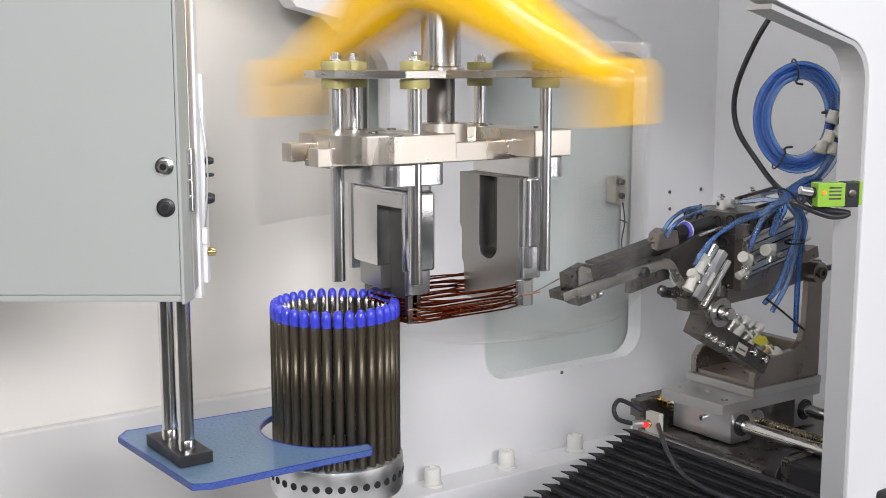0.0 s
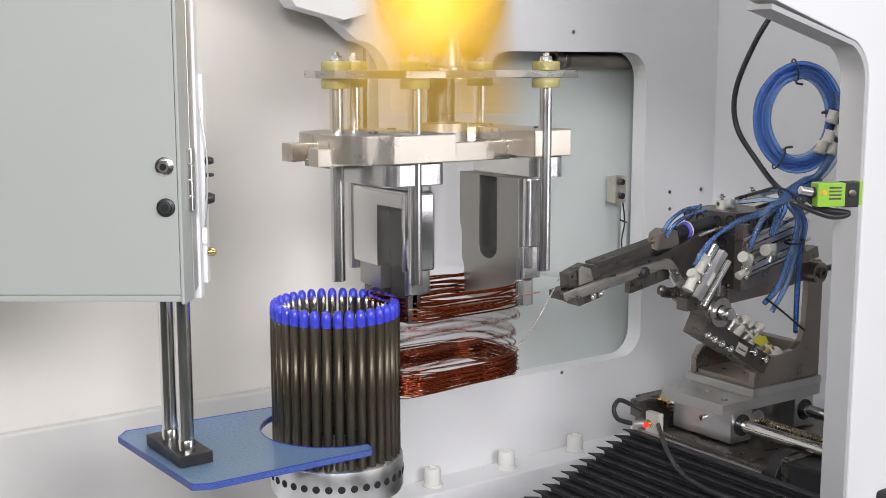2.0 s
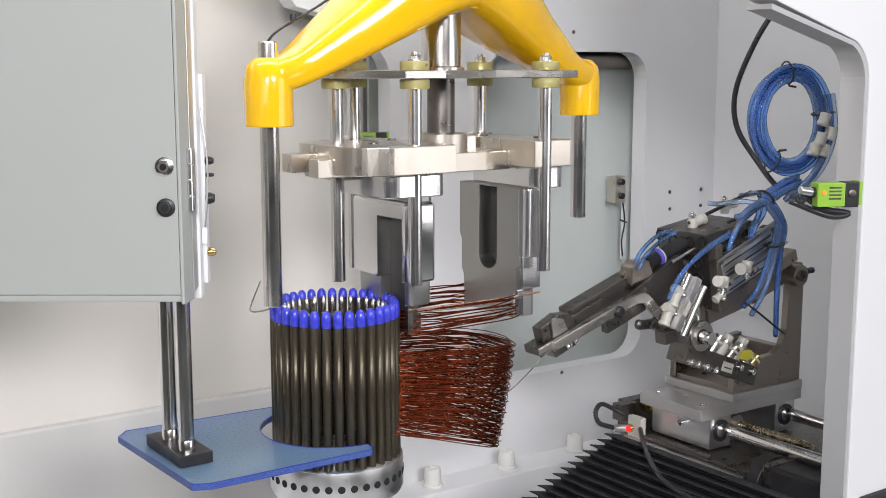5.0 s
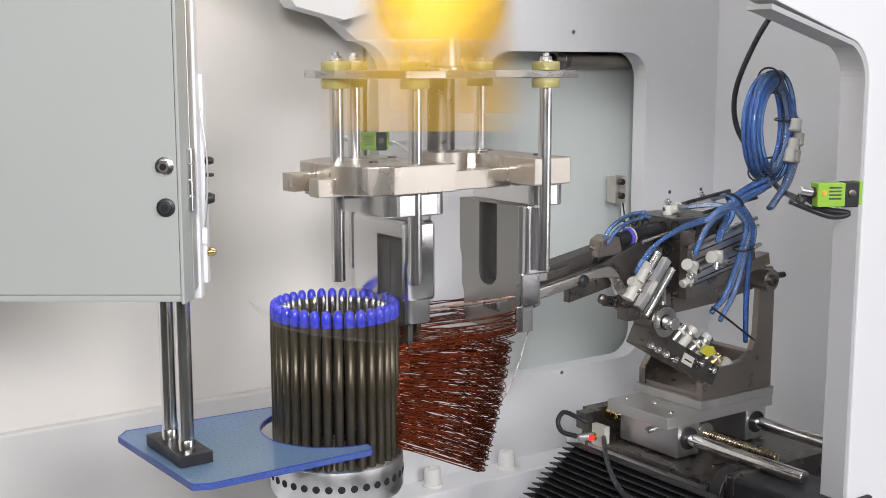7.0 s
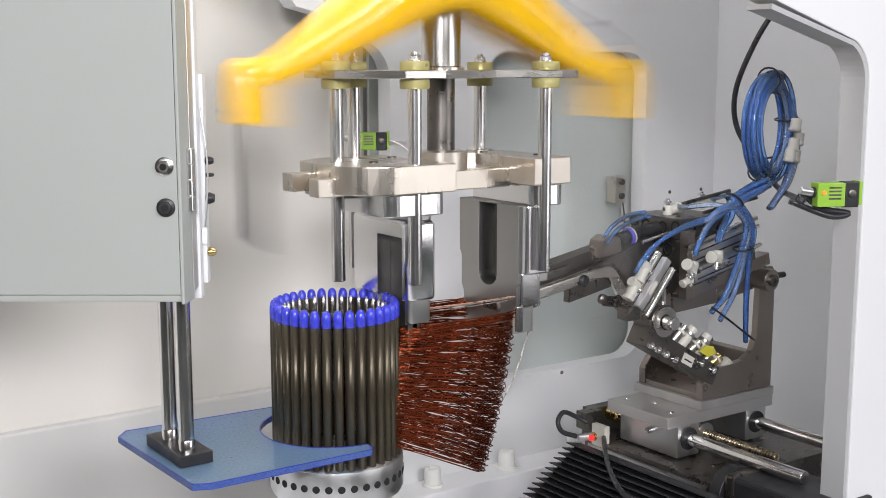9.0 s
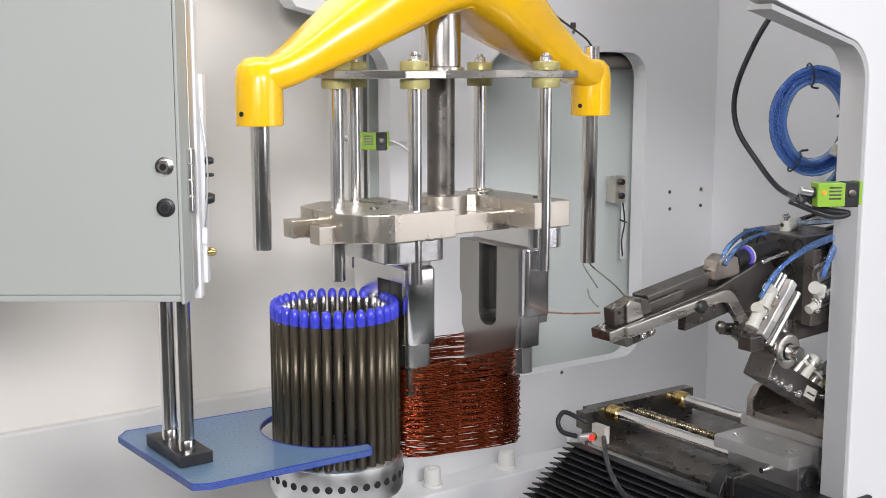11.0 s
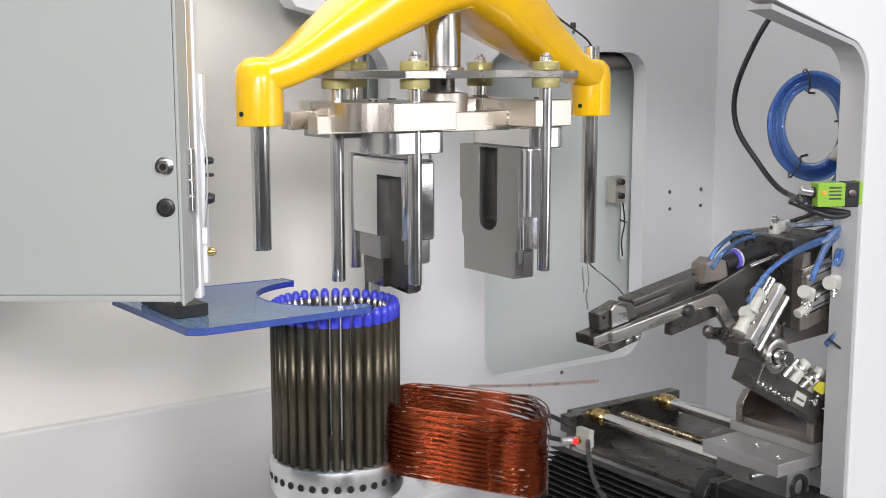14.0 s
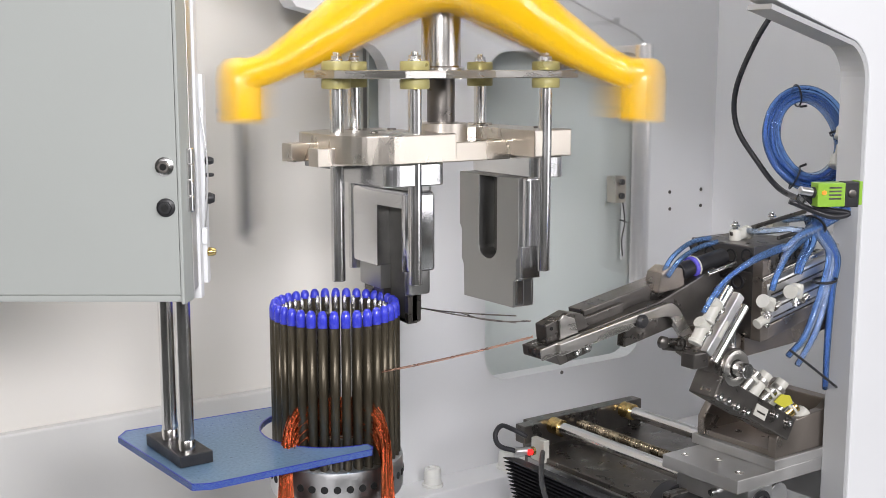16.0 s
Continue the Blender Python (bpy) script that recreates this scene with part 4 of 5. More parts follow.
    for x in (-0.016, -0.004, 0.010, 0.026, 0.066, 0.088):
        part("screw", w(lathe(B(), [(0, 0), (0.0038, 0), (0.0038, 0.003), (0.002, 0.003), (0.002, 0.001), (0, 0.001)], 12, m @ pose(x, -0.048, -0.016 + 0.011 * (x > 0.06), 90))), CHROME, v)
    part("tag", w(prism(B(), [(0.052, 0.004), (0.058, 0.014), (0.070, 0.017), (0.078, 0.012), (0.068, 0.004)], 0.052, 0.0535, 0.0003, m @ SIDE)), YTAG, v, "yellow sticker tag")
    for x, dz, mat in ((0.020, 0.022, STEEL), (0.034, 0.026, FITTING), (0.050, 0.016, STEEL), (0.060, 0.028, FITTING), (0.078, 0.016, STEEL), (0.090, 0.014, BRASS)):
        f = part("fitting", w(rod(B(), m @ Vector((x, -0.040, 0.001)), m @ Vector((x + 0.005, -0.044, dz)), 0.0062, 16)), mat, v)
        part("fitting_ring", w(rod(B(), m @ Vector((x + 0.003, -0.0425, dz * 0.6)), m @ Vector((x + 0.0040, -0.0432, dz * 0.75)), 0.0072, 12)), STEEL if mat is FITTING else FITTING, f)
    part("elbow", w(rod(B(), m @ Vector((0.098, -0.036, -0.008)), m @ Vector((0.114, -0.036, -0.004)), 0.0068, 14)), FITTING, v)
    part("elbow", w(rod(B(), m @ Vector((0.110, -0.036, -0.006)), m @ Vector((0.118, -0.038, 0.016)), 0.0066, 14)), FITTING, v)

    # white push-in elbows with their brass-coloured screws
    def elbow(at, tilt, turn, big=1.0):
        f = m2 = Matrix.Translation(at) @ Euler((0, radians(tilt), radians(turn))).to_matrix().to_4x4() @ Matrix.Scale(big * 0.85, 4)
        bm = B()
        lathe(bm, [(0, 0), (0.0062, 0), (0.0066, 0.002), (0.0066, 0.013), (0.0055, 0.0155), (0, 0.0155)], 16, m2)
        rod(bm, m2 @ Vector((0, 0, 0.009)), m2 @ Vector((0.021, 0, 0.011)), 0.0056 * big, 16)
        rod(bm, m2 @ Vector((0.017, 0, 0.0105)), m2 @ Vector((0.0215, 0, 0.011)), 0.0066 * big, 16)
        e = part("fitting", w(bm), FITTING, t, "white push-in air fitting")
        bm = B()
        rod(bm, m2 @ Vector((0, 0, 0.0150)), m2 @ Vector((0, 0, 0.0245)), 0.0026 * big, 10)
        rod(bm, m2 @ Vector((0, 0, 0.0185)), m2 @ Vector((0, 0, 0.0215)), 0.0045 * big, 12)
        part("needle_screw", w(bm), CHROME, e)

    elbow((0.5061, 0.0000, 0.1938), 0, 0)
    elbow((0.5752, 0.0150, 0.1962), 0, 0)
    elbow((0.4120, -0.0580, 0.1598), 130, 0, 0.95)
    elbow((0.3974, -0.0580, 0.1430), 130, 0, 0.95)
    elbow((0.4842, -0.0620, 0.1537), -150, 20, 0.95)
    elbow((0.5209, -0.0620, 0.1630), -165, 20, 1.0)
    elbow((0.4775, -0.0620, 0.1418), 165, 0, 0.7)
    for at_s in ((0.4907, -0.0600, 0.1447), (0.5300, -0.0600, 0.1473)):
        part("speed_knob", w(lathe(B(), [(0, 0), (0.0042, 0), (0.0042, 0.004), (0.0026, 0.005), (0.0026, 0.009), (0, 0.009)], 12, Matrix.Translation(at_s) @ Matrix.Rotation(radians(70), 4, "Y"))), STEEL, t)
    part("rail", w(rod(B(), (0.50, 0.0, 0.203), (0.60, -0.005, 0.218), 0.0022, 10)), DARK, t)
    part("rail", w(rod(B(), (0.53, -0.03, 0.200), (0.61, -0.036, 0.212), 0.002, 10)), DARK, t)
    # short feed tubes on the arm itself
    for pts in (((0.4012, -0.0100, 0.1756), (0.4136, -0.0100, 0.1908), (0.4420, -0.0050, 0.2007), (0.4724, 0.0000, 0.2019)),
                ((0.4041, -0.0140, 0.1746), (0.4191, -0.0140, 0.1883), (0.4479, -0.0080, 0.1955), (0.4818, 0.0000, 0.1974)),
                ((0.4140, -0.0600, 0.1623), (0.4309, -0.0620, 0.1793), (0.4629, -0.0620, 0.1926), (0.5013, -0.0600, 0.1995)),
                ((0.4000, -0.0600, 0.1503), (0.4185, -0.0640, 0.1745), (0.4563, -0.0640, 0.1897), (0.5043, -0.0600, 0.1968))):
        part("air_tube", w(tube(B(), smooth_path(pts), 0.0023, 8)), TUBE, t)
    return t


arm = gripper_arm()


# ---- blue air tubes: a bound coil that rides with the arm ----
def tube_bundle():
    t = thing("air_tube_bundle", "round coil of clear blue air tubes bound with black ties", "air tube")
    rng = random.Random(4)
    right = Vector((0.819, -0.574, 0))
    back = Vector((0.574, 0.819, 0))
    for k in range(12):
        rx, rz = 0.0335 + 0.0014 * k, 0.0455 + 0.0014 * k
        off = back * rng.uniform(-0.009, 0.009) + right * rng.uniform(-0.0015, 0.0015)
        ph, amp = rng.uniform(0, 6.28), rng.uniform(0.0003, 0.0014)
        pts = []
        for i in range(36):
            a = 2 * math.pi * i / 36
            q = 1 + amp / rx * math.sin(3 * a + ph)
            pts.append(off + right * rx * q * math.cos(a) + Vector((0, 0, rz * q * math.sin(a))))
        part("tube_loop", tube(B(), pts, 0.0027, 10, True), TUBE if k % 4 else TUBEPALE, t)
    # white Y connectors in the loose ends
    for x, z in ((0.030, -0.028), (0.022, -0.040), (0.034, -0.041), (0.041, -0.022), (0.033, -0.006)):
        p = right * x + Vector((0, 0, z)) - back * 0.014
        f = part("connector", rod(B(), p, p + right * 0.004 + Vector((0, 0, 0.014)), 0.0062, 16), FITTING, t, "white tube connector")
        part("collar", rod(B(), p + right * 0.0002 + Vector((0, 0, 0.001)), p + right * 0.0010 + Vector((0, 0, 0.004)), 0.0072, 16), FITTING, f)
    for k in range(6):
        o = Vector((rng.uniform(-1, 1), rng.uniform(-1, 1), rng.uniform(-1, 1))) * 0.005
        part("tail", tube(B(), smooth_path([right * 0.047 + Vector((0, 0, 0.03)) + o, right * 0.046 - back * 0.01 + Vector((0, 0, -0.015)) + o, right * 0.028 - back * 0.012 + Vector((0, 0, -0.058)) + o, right * -0.004 - back * 0.008 + Vector((0, 0, -0.088)) + o * 0.7]), 0.0029, 8), TUBE if k % 2 else TUBEPALE, t)
    for deg in (98, -118, 8):
        p = right * 0.0415 * math.cos(radians(deg)) + Vector((0, 0, 0.0535 * math.sin(radians(deg))))
        out = right * math.cos(radians(deg)) + Vector((0, 0, math.sin(radians(deg))))
        part("tie", tube(B(), [p + out * 0.0125 * math.cos(b) + back * 0.0135 * math.sin(b) for b in [2 * math.pi * i / 16 for i in range(16)]], 0.0011, 6, True), BLACK, t)
        part("tie_end", tube(B(), [p - out * 0.0125, p - out * 0.0150 - back * 0.003, p - out * 0.016 - back * 0.008 + right * 0.005], 0.0014, 6), BLACK, t)
    return t


tubes = tube_bundle()


def feed_tubes():
    t = thing("air_tubes", "clear blue air tubes running down to the arm's fittings", "air tube")
    rng = random.Random(9)
    node, upper = Vector((0.5509, -0.0550, 0.2140)), Vector((0.5931, -0.0550, 0.2302))
    runs = (
        ((0.5229, -0.0450, 0.2143), (0.5147, -0.0200, 0.2087), (0.5206, 0.0000, 0.2058)),
        ((0.5435, -0.0450, 0.2193), (0.5785, 0.0000, 0.2108), (0.5875, 0.0150, 0.2082)),
        ((0.5172, -0.0580, 0.2070), (0.5013, -0.0600, 0.1989), (0.4950, -0.0600, 0.1975)),
        ((0.5107, -0.0600, 0.1976), (0.4864, -0.0660, 0.1770), (0.4808, -0.0660, 0.1632)),
        ((0.5383, -0.0600, 0.1957), (0.5204, -0.0660, 0.1837), (0.5154, -0.0660, 0.1728)),
        ((0.5659, -0.0600, 0.1892), (0.5559, -0.0640, 0.1616), (0.5305, -0.0660, 0.1162), (0.5203, -0.0550, 0.0943)),
        ((0.5681, -0.0600, 0.1858), (0.5616, -0.0620, 0.1576), (0.5438, -0.0660, 0.1180), (0.5344, -0.0550, 0.0836)),
        ((0.5701, -0.0600, 0.1844), (0.5684, -0.0600, 0.1535), (0.5681, -0.0600, 0.1014), (0.5839, -0.0500, 0.0527)))
    for k, ends in enumerate(runs):
        for twin in range(2 if k > 1 else 1):
            o = Vector((rng.uniform(-1, 1), rng.uniform(-1, 1), rng.uniform(-1, 1))) * 0.0062
            pts = [upper + o * 1.3, node + o] + [Vector(e) + o * (0.75 - 0.25 * i) for i, e in enumerate(ends)]
            part("tube", tube(B(), smooth_path(pts), 0.0029, 8), TUBEPALE if (k + twin) % 3 == 0 else TUBE, t)
    for at_tie, tilt in (((0.5594, -0.0620, 0.1623), 0), ((0.5509, -0.0550, 0.2140), 60)):
        turn = Matrix.Translation(at_tie) @ Matrix.Rotation(radians(tilt), 4, "Y")
        part("tie", tube(B(), [turn @ Vector((0.0105 * math.cos(b), 0.0105 * math.sin(b), 0.0015 * math.cos(b))) for b in [2 * math.pi * i / 16 for i in range(16)]], 0.0012, 6, True), BLACK, t)
    part("strap", tube(B(), smooth_path([(0.5070, -0.0680, 0.1044), (0.5343, -0.0700, 0.0862), (0.5795, -0.0660, 0.0583)]), 0.0012, 6), BLACK, t, "long black cable tie")
    return t


feeds = feed_tubes()


# ---- sensor on the front panel, with its black hose ----
def sensor(at_m, label):
    t = thing("sensor", label, "sensor")
    t.matrix_world = at_m
    part("body", box(B(), -0.019, 0.013, -0.009, 0.009, -0.014, 0.012, 0.0012), GREEN, t)
    part("lens_block", box(B(), 0.0132, 0.029, -0.0085, 0.0085, -0.015, 0.0125, 0.001), BLACK, t)
    part("end_cap", box(B(), 0.0292, 0.033, -0.0088, 0.0088, -0.0125, 0.0135, 0.0008), GREEN, t)
    part("lens", lathe(B(), [(0, 0), (0.0045, 0), (0.0045, 0.001), (0.003, 0.0016), (0, 0.001)], 16, pose(0.021, -0.0085, 0.0, 90)), DARK, t)
    part("lamp", rod(B(), (-0.012, -0.0105, 0.0015), (-0.012, -0.009, 0.0015), 0.0024, 10), LEDORANGE, t, "orange signal lamp")
    for z in (0.006, 0.002, -0.002, -0.006):
        part("print_bar", box(B(), -0.006, 0.008, -0.0096, -0.0092, z, z + 0.0018, 0), DARK, t)
    part("plug", rod(B(), (-0.036, 0, 0.004), (-0.019, 0, 0.001), 0.0046, 14), ALU, t)
    part("nut", rod(B(), (-0.022, 0, 0.0015), (-0.0185, 0, 0.001), 0.0062, 14), BLACK, t)
    return t


sensor(Matrix(((0.90, 0.436, 0, 0.347), (-0.436, 0.90, 0, -0.266), (0, 0, 1, 0.2478), (0, 0, 0, 1))) @ Matrix.Scale(0.8, 4), "green photoelectric sensor with an orange light on the front panel")
rear_sensor = sensor(Matrix.Translation((0.158, 0.20, 0.277)) @ Matrix.Rotation(radians(-28), 4, "Z") @ Matrix.Scale(0.72, 4), "green photoelectric sensor behind the winding form")


part("mount", rod(B(), (0.02, 0.004, -0.008), rear_sensor.matrix_world.inverted() @ Vector((0.275, 0.302, 0.266)), 0.003, 10), ALU, rear_sensor)
part("cable", tube(B(), smooth_path([(0.033, -0.004, 0.0), (0.045, -0.012, -0.004), (0.060, -0.016, -0.014), (0.075, -0.01, -0.03)]), 0.002, 8), ALUDULL, rear_sensor)


def hoses():
    t = thing("hose", "black shiny hose that hangs in a wide bow", "hose")
    pts = [(0.626, 0.03, 0.430), (0.605, 0.045, 0.385), (0.592, 0.060, 0.330), (0.596, 0.060, 0.285), (0.600, 0.030, 0.245), (0.590, -0.01, 0.218), (0.55, -0.07, 0.213), (0.45, -0.16, 0.226), (0.330, -0.250, 0.249)]
    part("sleeve", tube(B(), smooth_path(pts), 0.0034, 10), CABLE, t)
    part("ferrule", rod(B(), (0.6235, 0.031, 0.424), (0.6285, 0.029, 0.434), 0.0046, 12), BLACK, t)
    t2 = thing("cable", "black sensor cable tied below the sensor", "cable")
    part("wire", tube(B(), smooth_path([(0.330, -0.252, 0.246), (0.345, -0.258, 0.234), (0.368, -0.270, 0.229), (0.352, -0.262, 0.227), (0.325, -0.240, 0.240)]), 0.0028, 8), CABLE, t2)
    part("tie", tube(B(), [(0.322, -0.250, 0.243), (0.326, -0.253, 0.238), (0.330, -0.253, 0.243), (0.325, -0.250, 0.248)], 0.0012, 6, True), BLACK, t2)


hoses()


# ---- bellows: dark folds between the bed and the slide ----
def bellows():
    t = thing("bellows", "black rubberised bellows with sharp overlapping folds", "bellows")
    out = []
    for i in range(20):
        out.append(part("fold", prism(B(), [(-0.010, 0.0045), (-0.0085, 0.0052), (0.012, 0.0005), (0.012, -0.0085), (0.004, -0.0085), (0.002, -0.002)], -0.05, 0.30, 0.0003, SIDE), RUBBER, t))
    return out


folds = bellows()


# ---- copper coil: loops of enamelled wire that slip off the form one after another ----
LOOPS = 65


def loop_mesh(rng, turns, x0, x1, w, rise):
    """A few turns of wire round the form's outline, loosely laid, each a little different."""
    bm = bmesh.new()
    for k in range(turns):
        pts = []
        dx0, dx1, dw = rng.uniform(-0.004, 0.004), rng.uniform(-0.007, 0.003), rng.uniform(-0.003, 0.003)
        ph, amp = rng.uniform(0, 6.28), rng.uniform(0.0003, 0.0020)
        ph2, amp2 = rng.uniform(0, 6.28), rng.uniform(0.0003, 0.0013)
        dz = rng.uniform(-0.5, 0.5) * rise
        lean = rng.uniform(-1, 1) * rise * 0.9
        curl = rng.uniform(-0.003, 0.002)
        n = 48
        for i in range(n):
            a = 2 * math.pi * i / n
            c, s = math.cos(a), math.sin(a)
            px = (x0 + x1 + dx0 + dx1) / 2 + (x1 - x0 + dx1 - dx0) / 2 * abs(c) ** 0.50 * (1 if c > 0 else -1)
            py = (w + dw) * abs(s) ** 0.50 * (1 if s > 0 else -1)
            pz = dz + amp * math.sin(2 * a + ph) + amp2 * math.sin(5 * a + ph2) + lean * c + curl * max(0.0, c) ** 3
            pts.append((px - x0, py, pz))
        tube(bm, pts, 0.00046, 5, True)
    return bm


def copper_coil():
    t = thing("copper_coil", "loose coil of brown enamelled copper wire round the form", "coil")
    rng = random.Random(11)
    loops = []
    for i in range(LOOPS):
        if i < 5:
            loops.append(part("loop", loop_mesh(rng, 4, 0.050, 0.197, 0.0445, 0.0024), COPPER, t))
        else:
            again = new("loop", loops[i % 5].data)
            again.parent = t
            loops.append(again)
    return t, loops


coil, loops = copper_coil()


def lead_wire(label, pts, r, mat):
    t = thing("lead_wire", label, "wire")
    part("strand", tube(B(), smooth_path(pts), r, 6), mat, t)
    return t


# a wire that runs from the jaw to the coil, and the twisted lead
lead = lead_wire("thin grey lead wire between gripper and coil", [(0, 0, 0), (0.03, 0, -0.003), (0.06, 0.001, -0.003), (0.085, 0.0, 0.0)], 0.0007, TINNED)
feed_wires = [lead_wire("thin grey wire running from flyer needle to gripper", [(0, 0, 0), (0.04, 0, -0.001), (0.08, 0.0005, -0.001), (0.12, 0.0, 0.0)], 0.0006, TINNED) for _ in range(2)]
twist = thing("lead_wire", "thin twisted pair of copper lead wires", "wire")
bm_t = B()
for q in (0, math.pi):
    tube(bm_t, [(i * 0.0014, 0.0007 * math.cos(i * 0.9 + q), 0.0007 * math.sin(i * 0.9 + q) - 0.0015 * math.sin(math.pi * i / 110)) for i in range(111)], 0.00055, 5)
part("strand", bm_t, BARECOPPER, twist)


# ---- how things move ----
SPAN = (0.0, 16.0)


def glide(rows, times):
    """Linear reading of (t, values...) rows at the given times."""
    a = np.array(rows, float)
    return [(t, *[float(np.interp(t, a[:, 0], a[:, k])) for k in range(1, a.shape[1])]) for t in times]


SLIDE_X = [(0, 0), (4.3, 0), (6.1, -0.086), (13.7, -0.086), (14.0, -0.110), (14.5, -0.159), (14.8, -0.174), (16, -0.1755)]
TRUCK_Y = [(0, 0), (9.4, 0), (11.1, -0.162), (13.7, -0.162), (14.5, -0.175), (16, -0.175)]
TILT = [(0, 0), (3.88, 0), (4.0, -11.5), (4.1, -12.3), (4.6, -12), (5.8, 0), (16, 0)]
FORM_Z = [(0, 0), (4.3, 0), (6.0, -0.0263), (9.4, -0.0263), (11.2, -0.069), (12.3, -0.069), (12.4, -0.065), (12.5, -0.0473), (12.6, -0.031), (12.7, -0.015), (12.8, 0.008), (12.9, 0.024), (13.0, 0.028), (15.0, 0.027), (15.2, 0), (16, 0)]
EJECT_Z = [(0, 0), (11.25, 0), (11.3, -0.003), (11.5, -0.020), (12.0, -0.076), (12.2, -0.096), (12.35, -0.106), (12.5, -0.090), (12.6, -0.073), (12.8, -0.040), (12.9, -0.025), (13.0, -0.0161), (13.2, -0.001), (13.3, 0), (16, 0)]
PLATE_Z = [(0, 0), (13.2, 0), (13.5, 0.080), (13.7, 0.1255), (14.65, 0.1255), (14.8, 0.09), (15.0, 0.001), (15.2, 0), (16, 0)]
TURN = [(0, 0), (13.6, 0), (13.8, -15), (14.0, -35), (14.2, -58), (14.4, -88), (14.6, -112), (14.8, -120), (16, -120)]
SPIN = [(0, -70), (3.9, 9290), (4.0, 9412), (4.1, 9442), (4.2, 9475), (4.4, 9525), (4.6, 9545), (5.6, 9545), (5.8, 9600), (6.0, 9800), (6.2, 10190),
        (9.2, 17390), (9.4, 17810), (9.6, 18130), (9.8, 18290), (10.1, 18350), (10.4, 18360), (15.1, 18360), (15.2, 18365), (15.3, 18384), (15.4, 18410),
        (15.5, 18434), (15.6, 18456), (15.7, 18496), (15.8, 18676), (15.9, 18780), (16.0, 19050)]


def loop_row(i, t):
    """Where loop i of the coil is at t: place of its inner end, and droop of its outer end in degrees."""
    s = i / (LOOPS - 1)
    wave = math.sin(i * 2.4) * 0.5
    band = (0.048, 0.129 + 0.0185 * (i % 5) / 4 + 0.0001 * (i // 5 % 8), 0)
    free = 0.15 + 3.6 * s * 1.35 if s < 0.74 else 6.4 + (s - 0.74) / 0.26 * 2.6
    low = float(np.interp(t, [0, 0.5, 1.0, 1.5, 2.0, 3.0, 3.8], [0.108, 0.096, 0.080, 0.067, 0.061, 0.056, 0.050]))
    loose = (0.044 + 0.004 * wave - 0.004 * s, low + 0.056 * s + 0.004 * wave, 2.5 * wave - 1.0)
    fall = (0.046 + 0.004 * wave - 0.014 * (1 - s), 0.034 + 0.090 * s + 0.003 * wave, (15 * (1 - s) ** 1.3) + 2 * wave)
    deep = (0.044 + 0.004 * wave - 0.026 * (1 - s), 0.026 + 0.102 * s + 0.003 * wave, (25 * (1 - s) ** 1.2) + 2 * wave)
    tall = float(np.interp(t, [11.6, 12.4], [0.080, 0.056]))
    pack = (0.047 + 0.003 * wave, 0.004 + tall * s + 0.002 * wave, 4.5 + 1.8 * wave + (-28 * (s - 0.8) if s > 0.8 else 0))

    def blend(a, b, k):
        k = max(0.0, min(1.0, k))
        k = k * k * (3 - 2 * k)
        return tuple(p + (q - p) * k for p, q in zip(a, b))
    p = blend(band, loose, (t - free) / 0.45)
    q = blend(loose, fall, (t - 3.85) / 0.15)
    q = blend(q, deep, (t - 4.6) / 1.2)
    p = p if t < 3.85 else (q if free < 3.7 else blend((band[0], band[1] - 0.026 * min(1, max(0, (t - 4.3) / 1.7)), band[2]), deep, (t - free) / 0.5))
    p = blend(p, pack, (t - 9.6) / 1.3)
    hang = (0.041, 0.036 + 0.030 * s, 72 + 12 * wave)
    p = (p[0], p[1], p[2] + 7 * max(0.0, min(1.0, (t - 13.6) / 0.4)))
    return blend(p, hang, (t - 14.3) / 0.75)


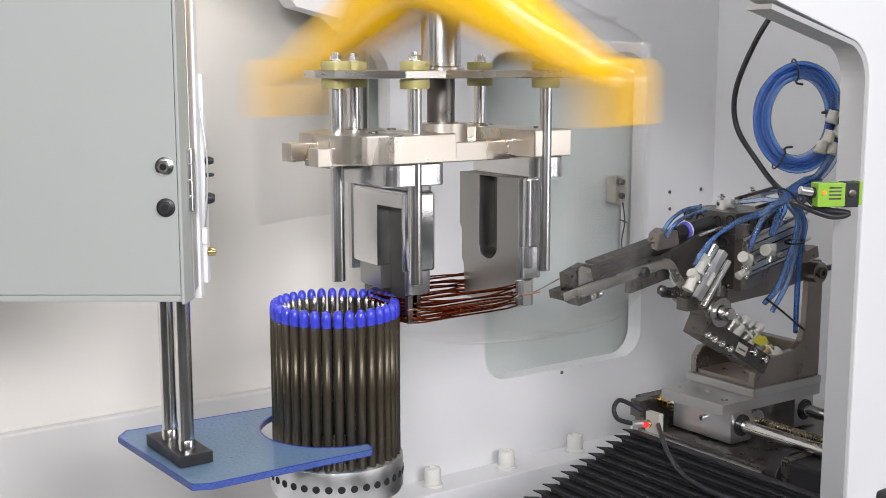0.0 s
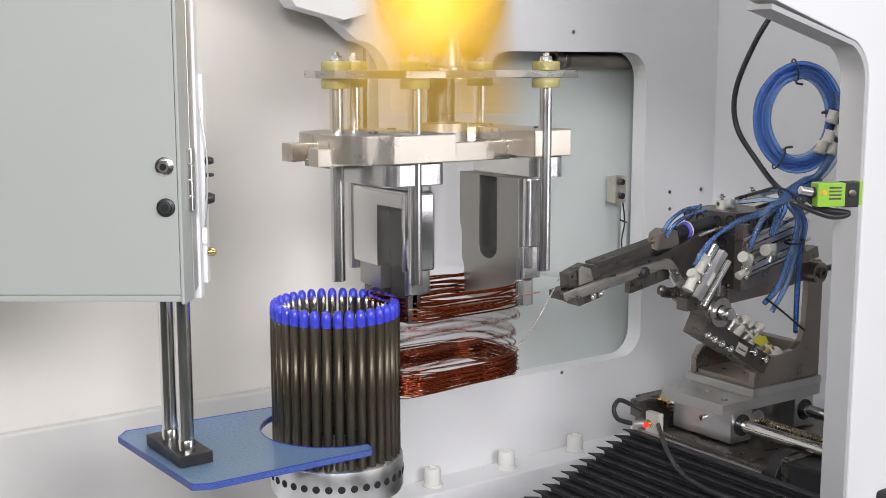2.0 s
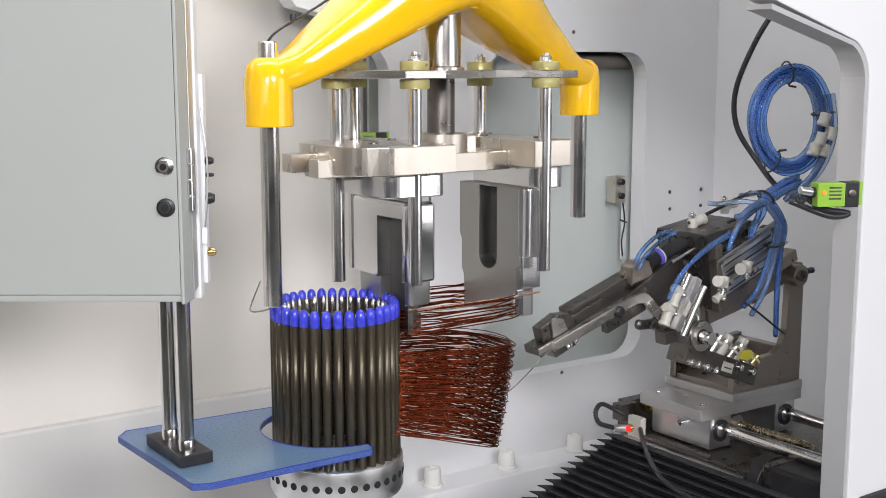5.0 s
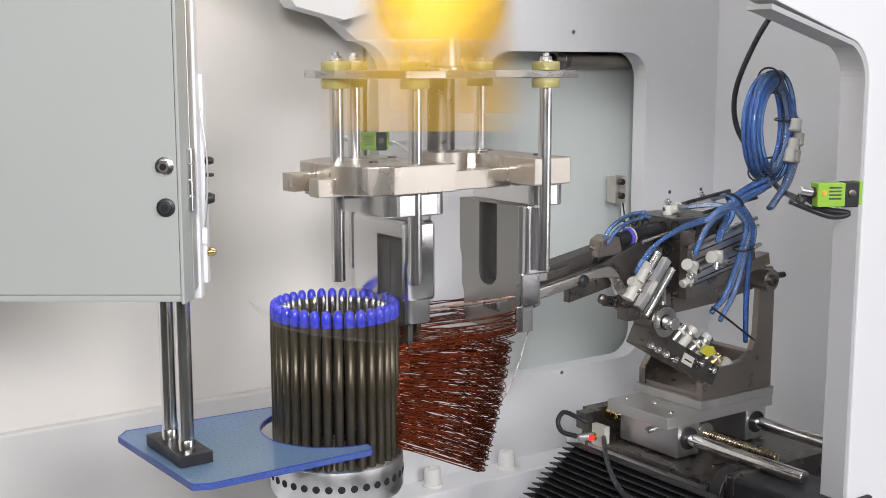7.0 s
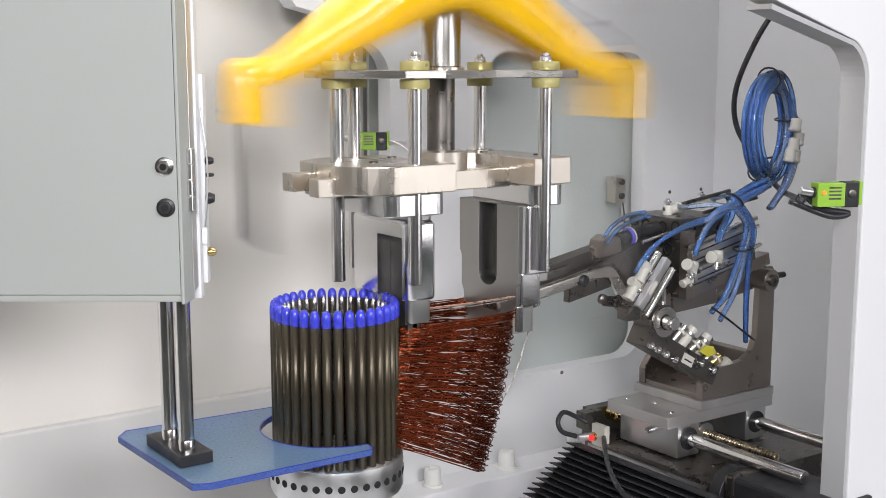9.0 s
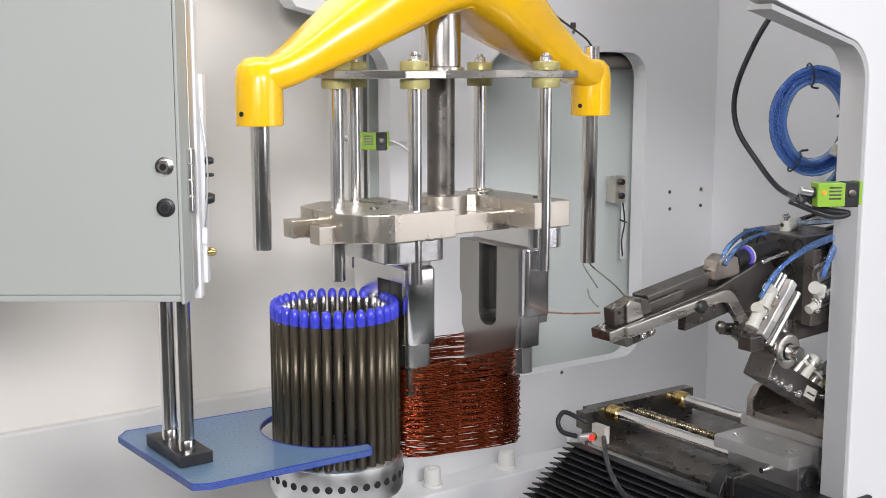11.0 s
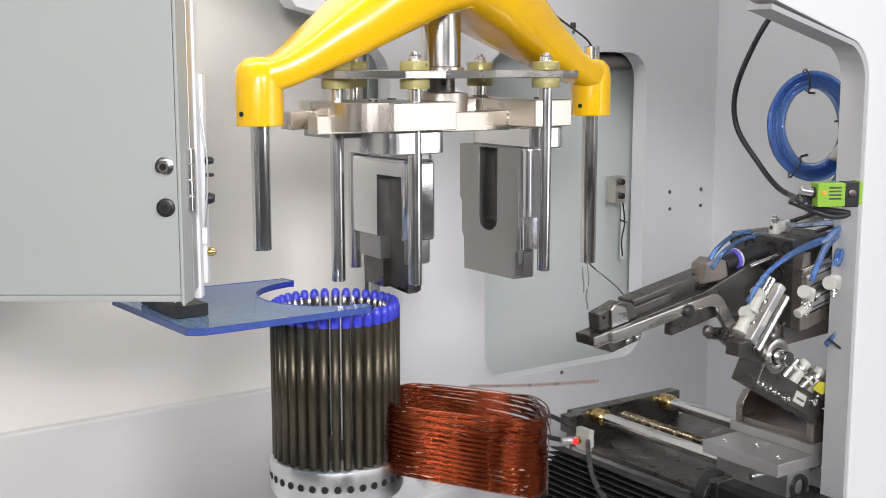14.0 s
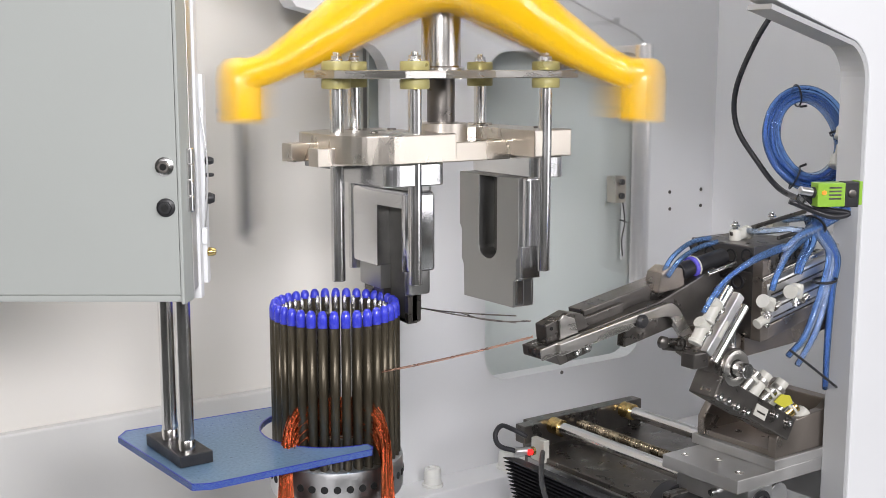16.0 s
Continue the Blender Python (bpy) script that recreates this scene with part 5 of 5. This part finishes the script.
def motions():
    def up(z_rows, base):
        return [(t, pose(base[0], base[1], dz)) for t, dz in z_rows]
    walk(form, up(FORM_Z, (0, 0)))
    walk(eject, up(EJECT_Z, AXIS))
    walk(plate, up(PLATE_Z, (0, 0)))
    walk(fixture, [(t, pose(0, 0, 0, 0, 0, a)) for t, a in TURN])
    times = sorted({t for r in (SLIDE_X, TRUCK_Y, TILT) for t, *_ in r})
    walk(slide, [(t, pose(SX + x, 0, 0)) for t, x in SLIDE_X])
    both = [(t, x, y, a) for (t, x), (_, y), (_, a) in zip(glide(SLIDE_X, times), glide(TRUCK_Y, times), glide(TILT, times))]
    walk(truck, [(t, pose(x, y, 0)) for t, x, y, a in both])
    walk(arm, [(t, pose(PIVOT[0] + x, PIVOT[1] + y, PIVOT[2], 0, a, 0)) for t, x, y, a in both])
    walk(feeds, [(t, pose(x, y, 0)) for t, x, y, a in both])
    walk(tubes, [(0, pose(0.5832, -0.0400, 0.3003)), (4.4, pose(0.5832, -0.0400, 0.3003)), (6.1, pose(0.5354, -0.0400, 0.2908, 0, 0, 48)), (9.4, pose(0.5354, -0.0400, 0.2908, 0, 0, 48)),
                 (11.1, pose(0.6115, -0.0400, 0.2957)), (13.7, pose(0.6115, -0.0400, 0.2957)), (14.5, pose(0.6009, -0.0400, 0.2754, -20, 12, 0)), (16, pose(0.6009, -0.0400, 0.2754, -20, 12, 0))])
    for i, f in enumerate(folds):
        s = i / 12
        if i <= 12:
            walk(f, [(t, pose(0.258 + (SX - 0.045 + x - 0.258) * s, 0, -0.118 + 0.055 * s)) for t, x in SLIDE_X])
        else:
            walk(f, [(t, pose(0.258 - 0.002 * (i % 2), 0, -0.118 - 0.009 * (i - 12))) for t in SPAN])
    # the coil turns with the fixture, its loops slip and droop
    walk(coil, [(t, pose(0, 0, 0, 0, 0, a)) for t, a in TURN])
    stamps = [0.0] + [k * 0.2 for k in range(1, 21)] + [4.2, 4.6, 5.0, 5.4, 5.8] + [6.0 + k * 0.4 for k in range(9)] + [9.6, 9.9, 10.2, 10.5, 10.9, 11.6, 11.8, 12.0, 12.2, 12.4, 13.6, 13.8, 14.0, 14.3, 14.45, 14.6, 14.75, 14.9, 15.05, 16.0]
    for i, ob in enumerate(loops):
        rows = [(t, loop_row(i, t)) for t in sorted(set(round(t, 2) for t in stamps))]
        fan = 7.0 * math.sin(i * 1.7) + 3.0 * math.sin(i * 0.61)
        walk(ob, [(t, pose(x, 0, z, 0, a, fan * max(0.0, min(1.0, (t - 14.3) / 0.7)))) for t, (x, z, a) in rows])
    # the lead wire runs from the jaw to the coil, the twisted lead is drawn along after the turn
    def along(p, q):
        return Matrix.Translation(p) @ (Vector(q) - Vector(p)).to_track_quat("X", "Z").to_matrix().to_4x4()
    jaw, low = (0.262, -0.004, 0.142), (0.2037, 0, 0.068)
    walk(lead, [(0, along(jaw, (0.205, 0, 0.128))), (0.3, along(jaw, (0.205, 0, 0.120))), (0.9, along(jaw, low)), (3.8, along(jaw, low)), (4.0, along((0.262, -0.004, 0.067), (0.19, 0, 0.03))),
                (4.6, along((0.262, -0.004, 0.067), (0.19, 0, 0.03))), (6.0, along((0.228, 0, 0.098), (0.205, 0, 0.05))), (9.4, along((0.228, 0, 0.098), (0.205, 0, 0.05))),
                (11.2, along((0.175, -0.162, 0.150), (0.3045, 0, 0.1545))), (13.7, along((0.175, -0.162, 0.150), (0.3045, 0, 0.1545))),
                (14.5, along((0.100, -0.175, 0.150), (0.3045, 0, 0.1545))), (15.2, along((0.085, -0.175, 0.150), (0.3045, 0, 0.1545))), (15.6, along((0.085, -0.175, 0.150), (0.070, -0.043, 0.140))), (16, along((0.085, -0.175, 0.150), (0.070, -0.043, 0.140)))])
    for k, ob in enumerate(feed_wires):
        rest = along((0.062, -0.042, 0.137 + 0.002 * k), (0.2, -0.042, 0.137 + 0.002 * k))
        tip = Vector((0.3045, 0, 0.1545 + 0.0004 * k))
        far = (Vector((0.085, -0.175, 0.150)) - tip).normalized() * 0.1 * k + tip
        to_form = along((0.088, -0.152, 0.1500 - 0.006 * k), (0.070, -0.043, 0.140))
        walk(ob, [(0, rest), (9.4, rest), (11.2, along(tip, (0.175, -0.162, 0.150))), (13.7, along(tip, (0.175, -0.162, 0.150))),
                  (14.5, along(far, (0.100, -0.175, 0.150))), (15.2, along(far, (0.085, -0.175, 0.150))), (15.4, to_form), (16, to_form)])
    band = along((0.052, -0.041, 0.140), (0.2, -0.041, 0.140))
    walk(twist, [(0, band), (9.4, band), (11.2, along((0.224, -0.005, 0.1105), (0.174, -0.162, 0.1444))), (12.2, along((0.212, 0.0, 0.085), (0.174, -0.162, 0.142))),
                 (12.6, along((0.205, 0.0, 0.075), (0.171, -0.162, 0.140))), (13.7, along((0.205, 0.0, 0.075), (0.171, -0.162, 0.140))),
                 (14.1, along((0.10, -0.03, 0.05), (0.15, -0.165, 0.075))), (14.5, along((0.048, -0.03, 0.062), (0.12, -0.165, 0.085))),
                 (15.0, along((0.0348, -0.050, 0.0544), (0.1118, -0.170, 0.1083))), (15.4, along((0.015, -0.051, 0.0905), (0.080, -0.175, 0.136))), (16, along((0.015, -0.051, 0.0905), (0.080, -0.175, 0.136)))])
    # the flyer, key by key at every thirtieth of a second
    a = np.array(SPIN, float)
    walk(fly, [(k / 30, pose(*AXIS, 0, 0, 0, float(np.interp(k / 30, a[:, 0], a[:, 1])))) for k in range(481)])


motions()
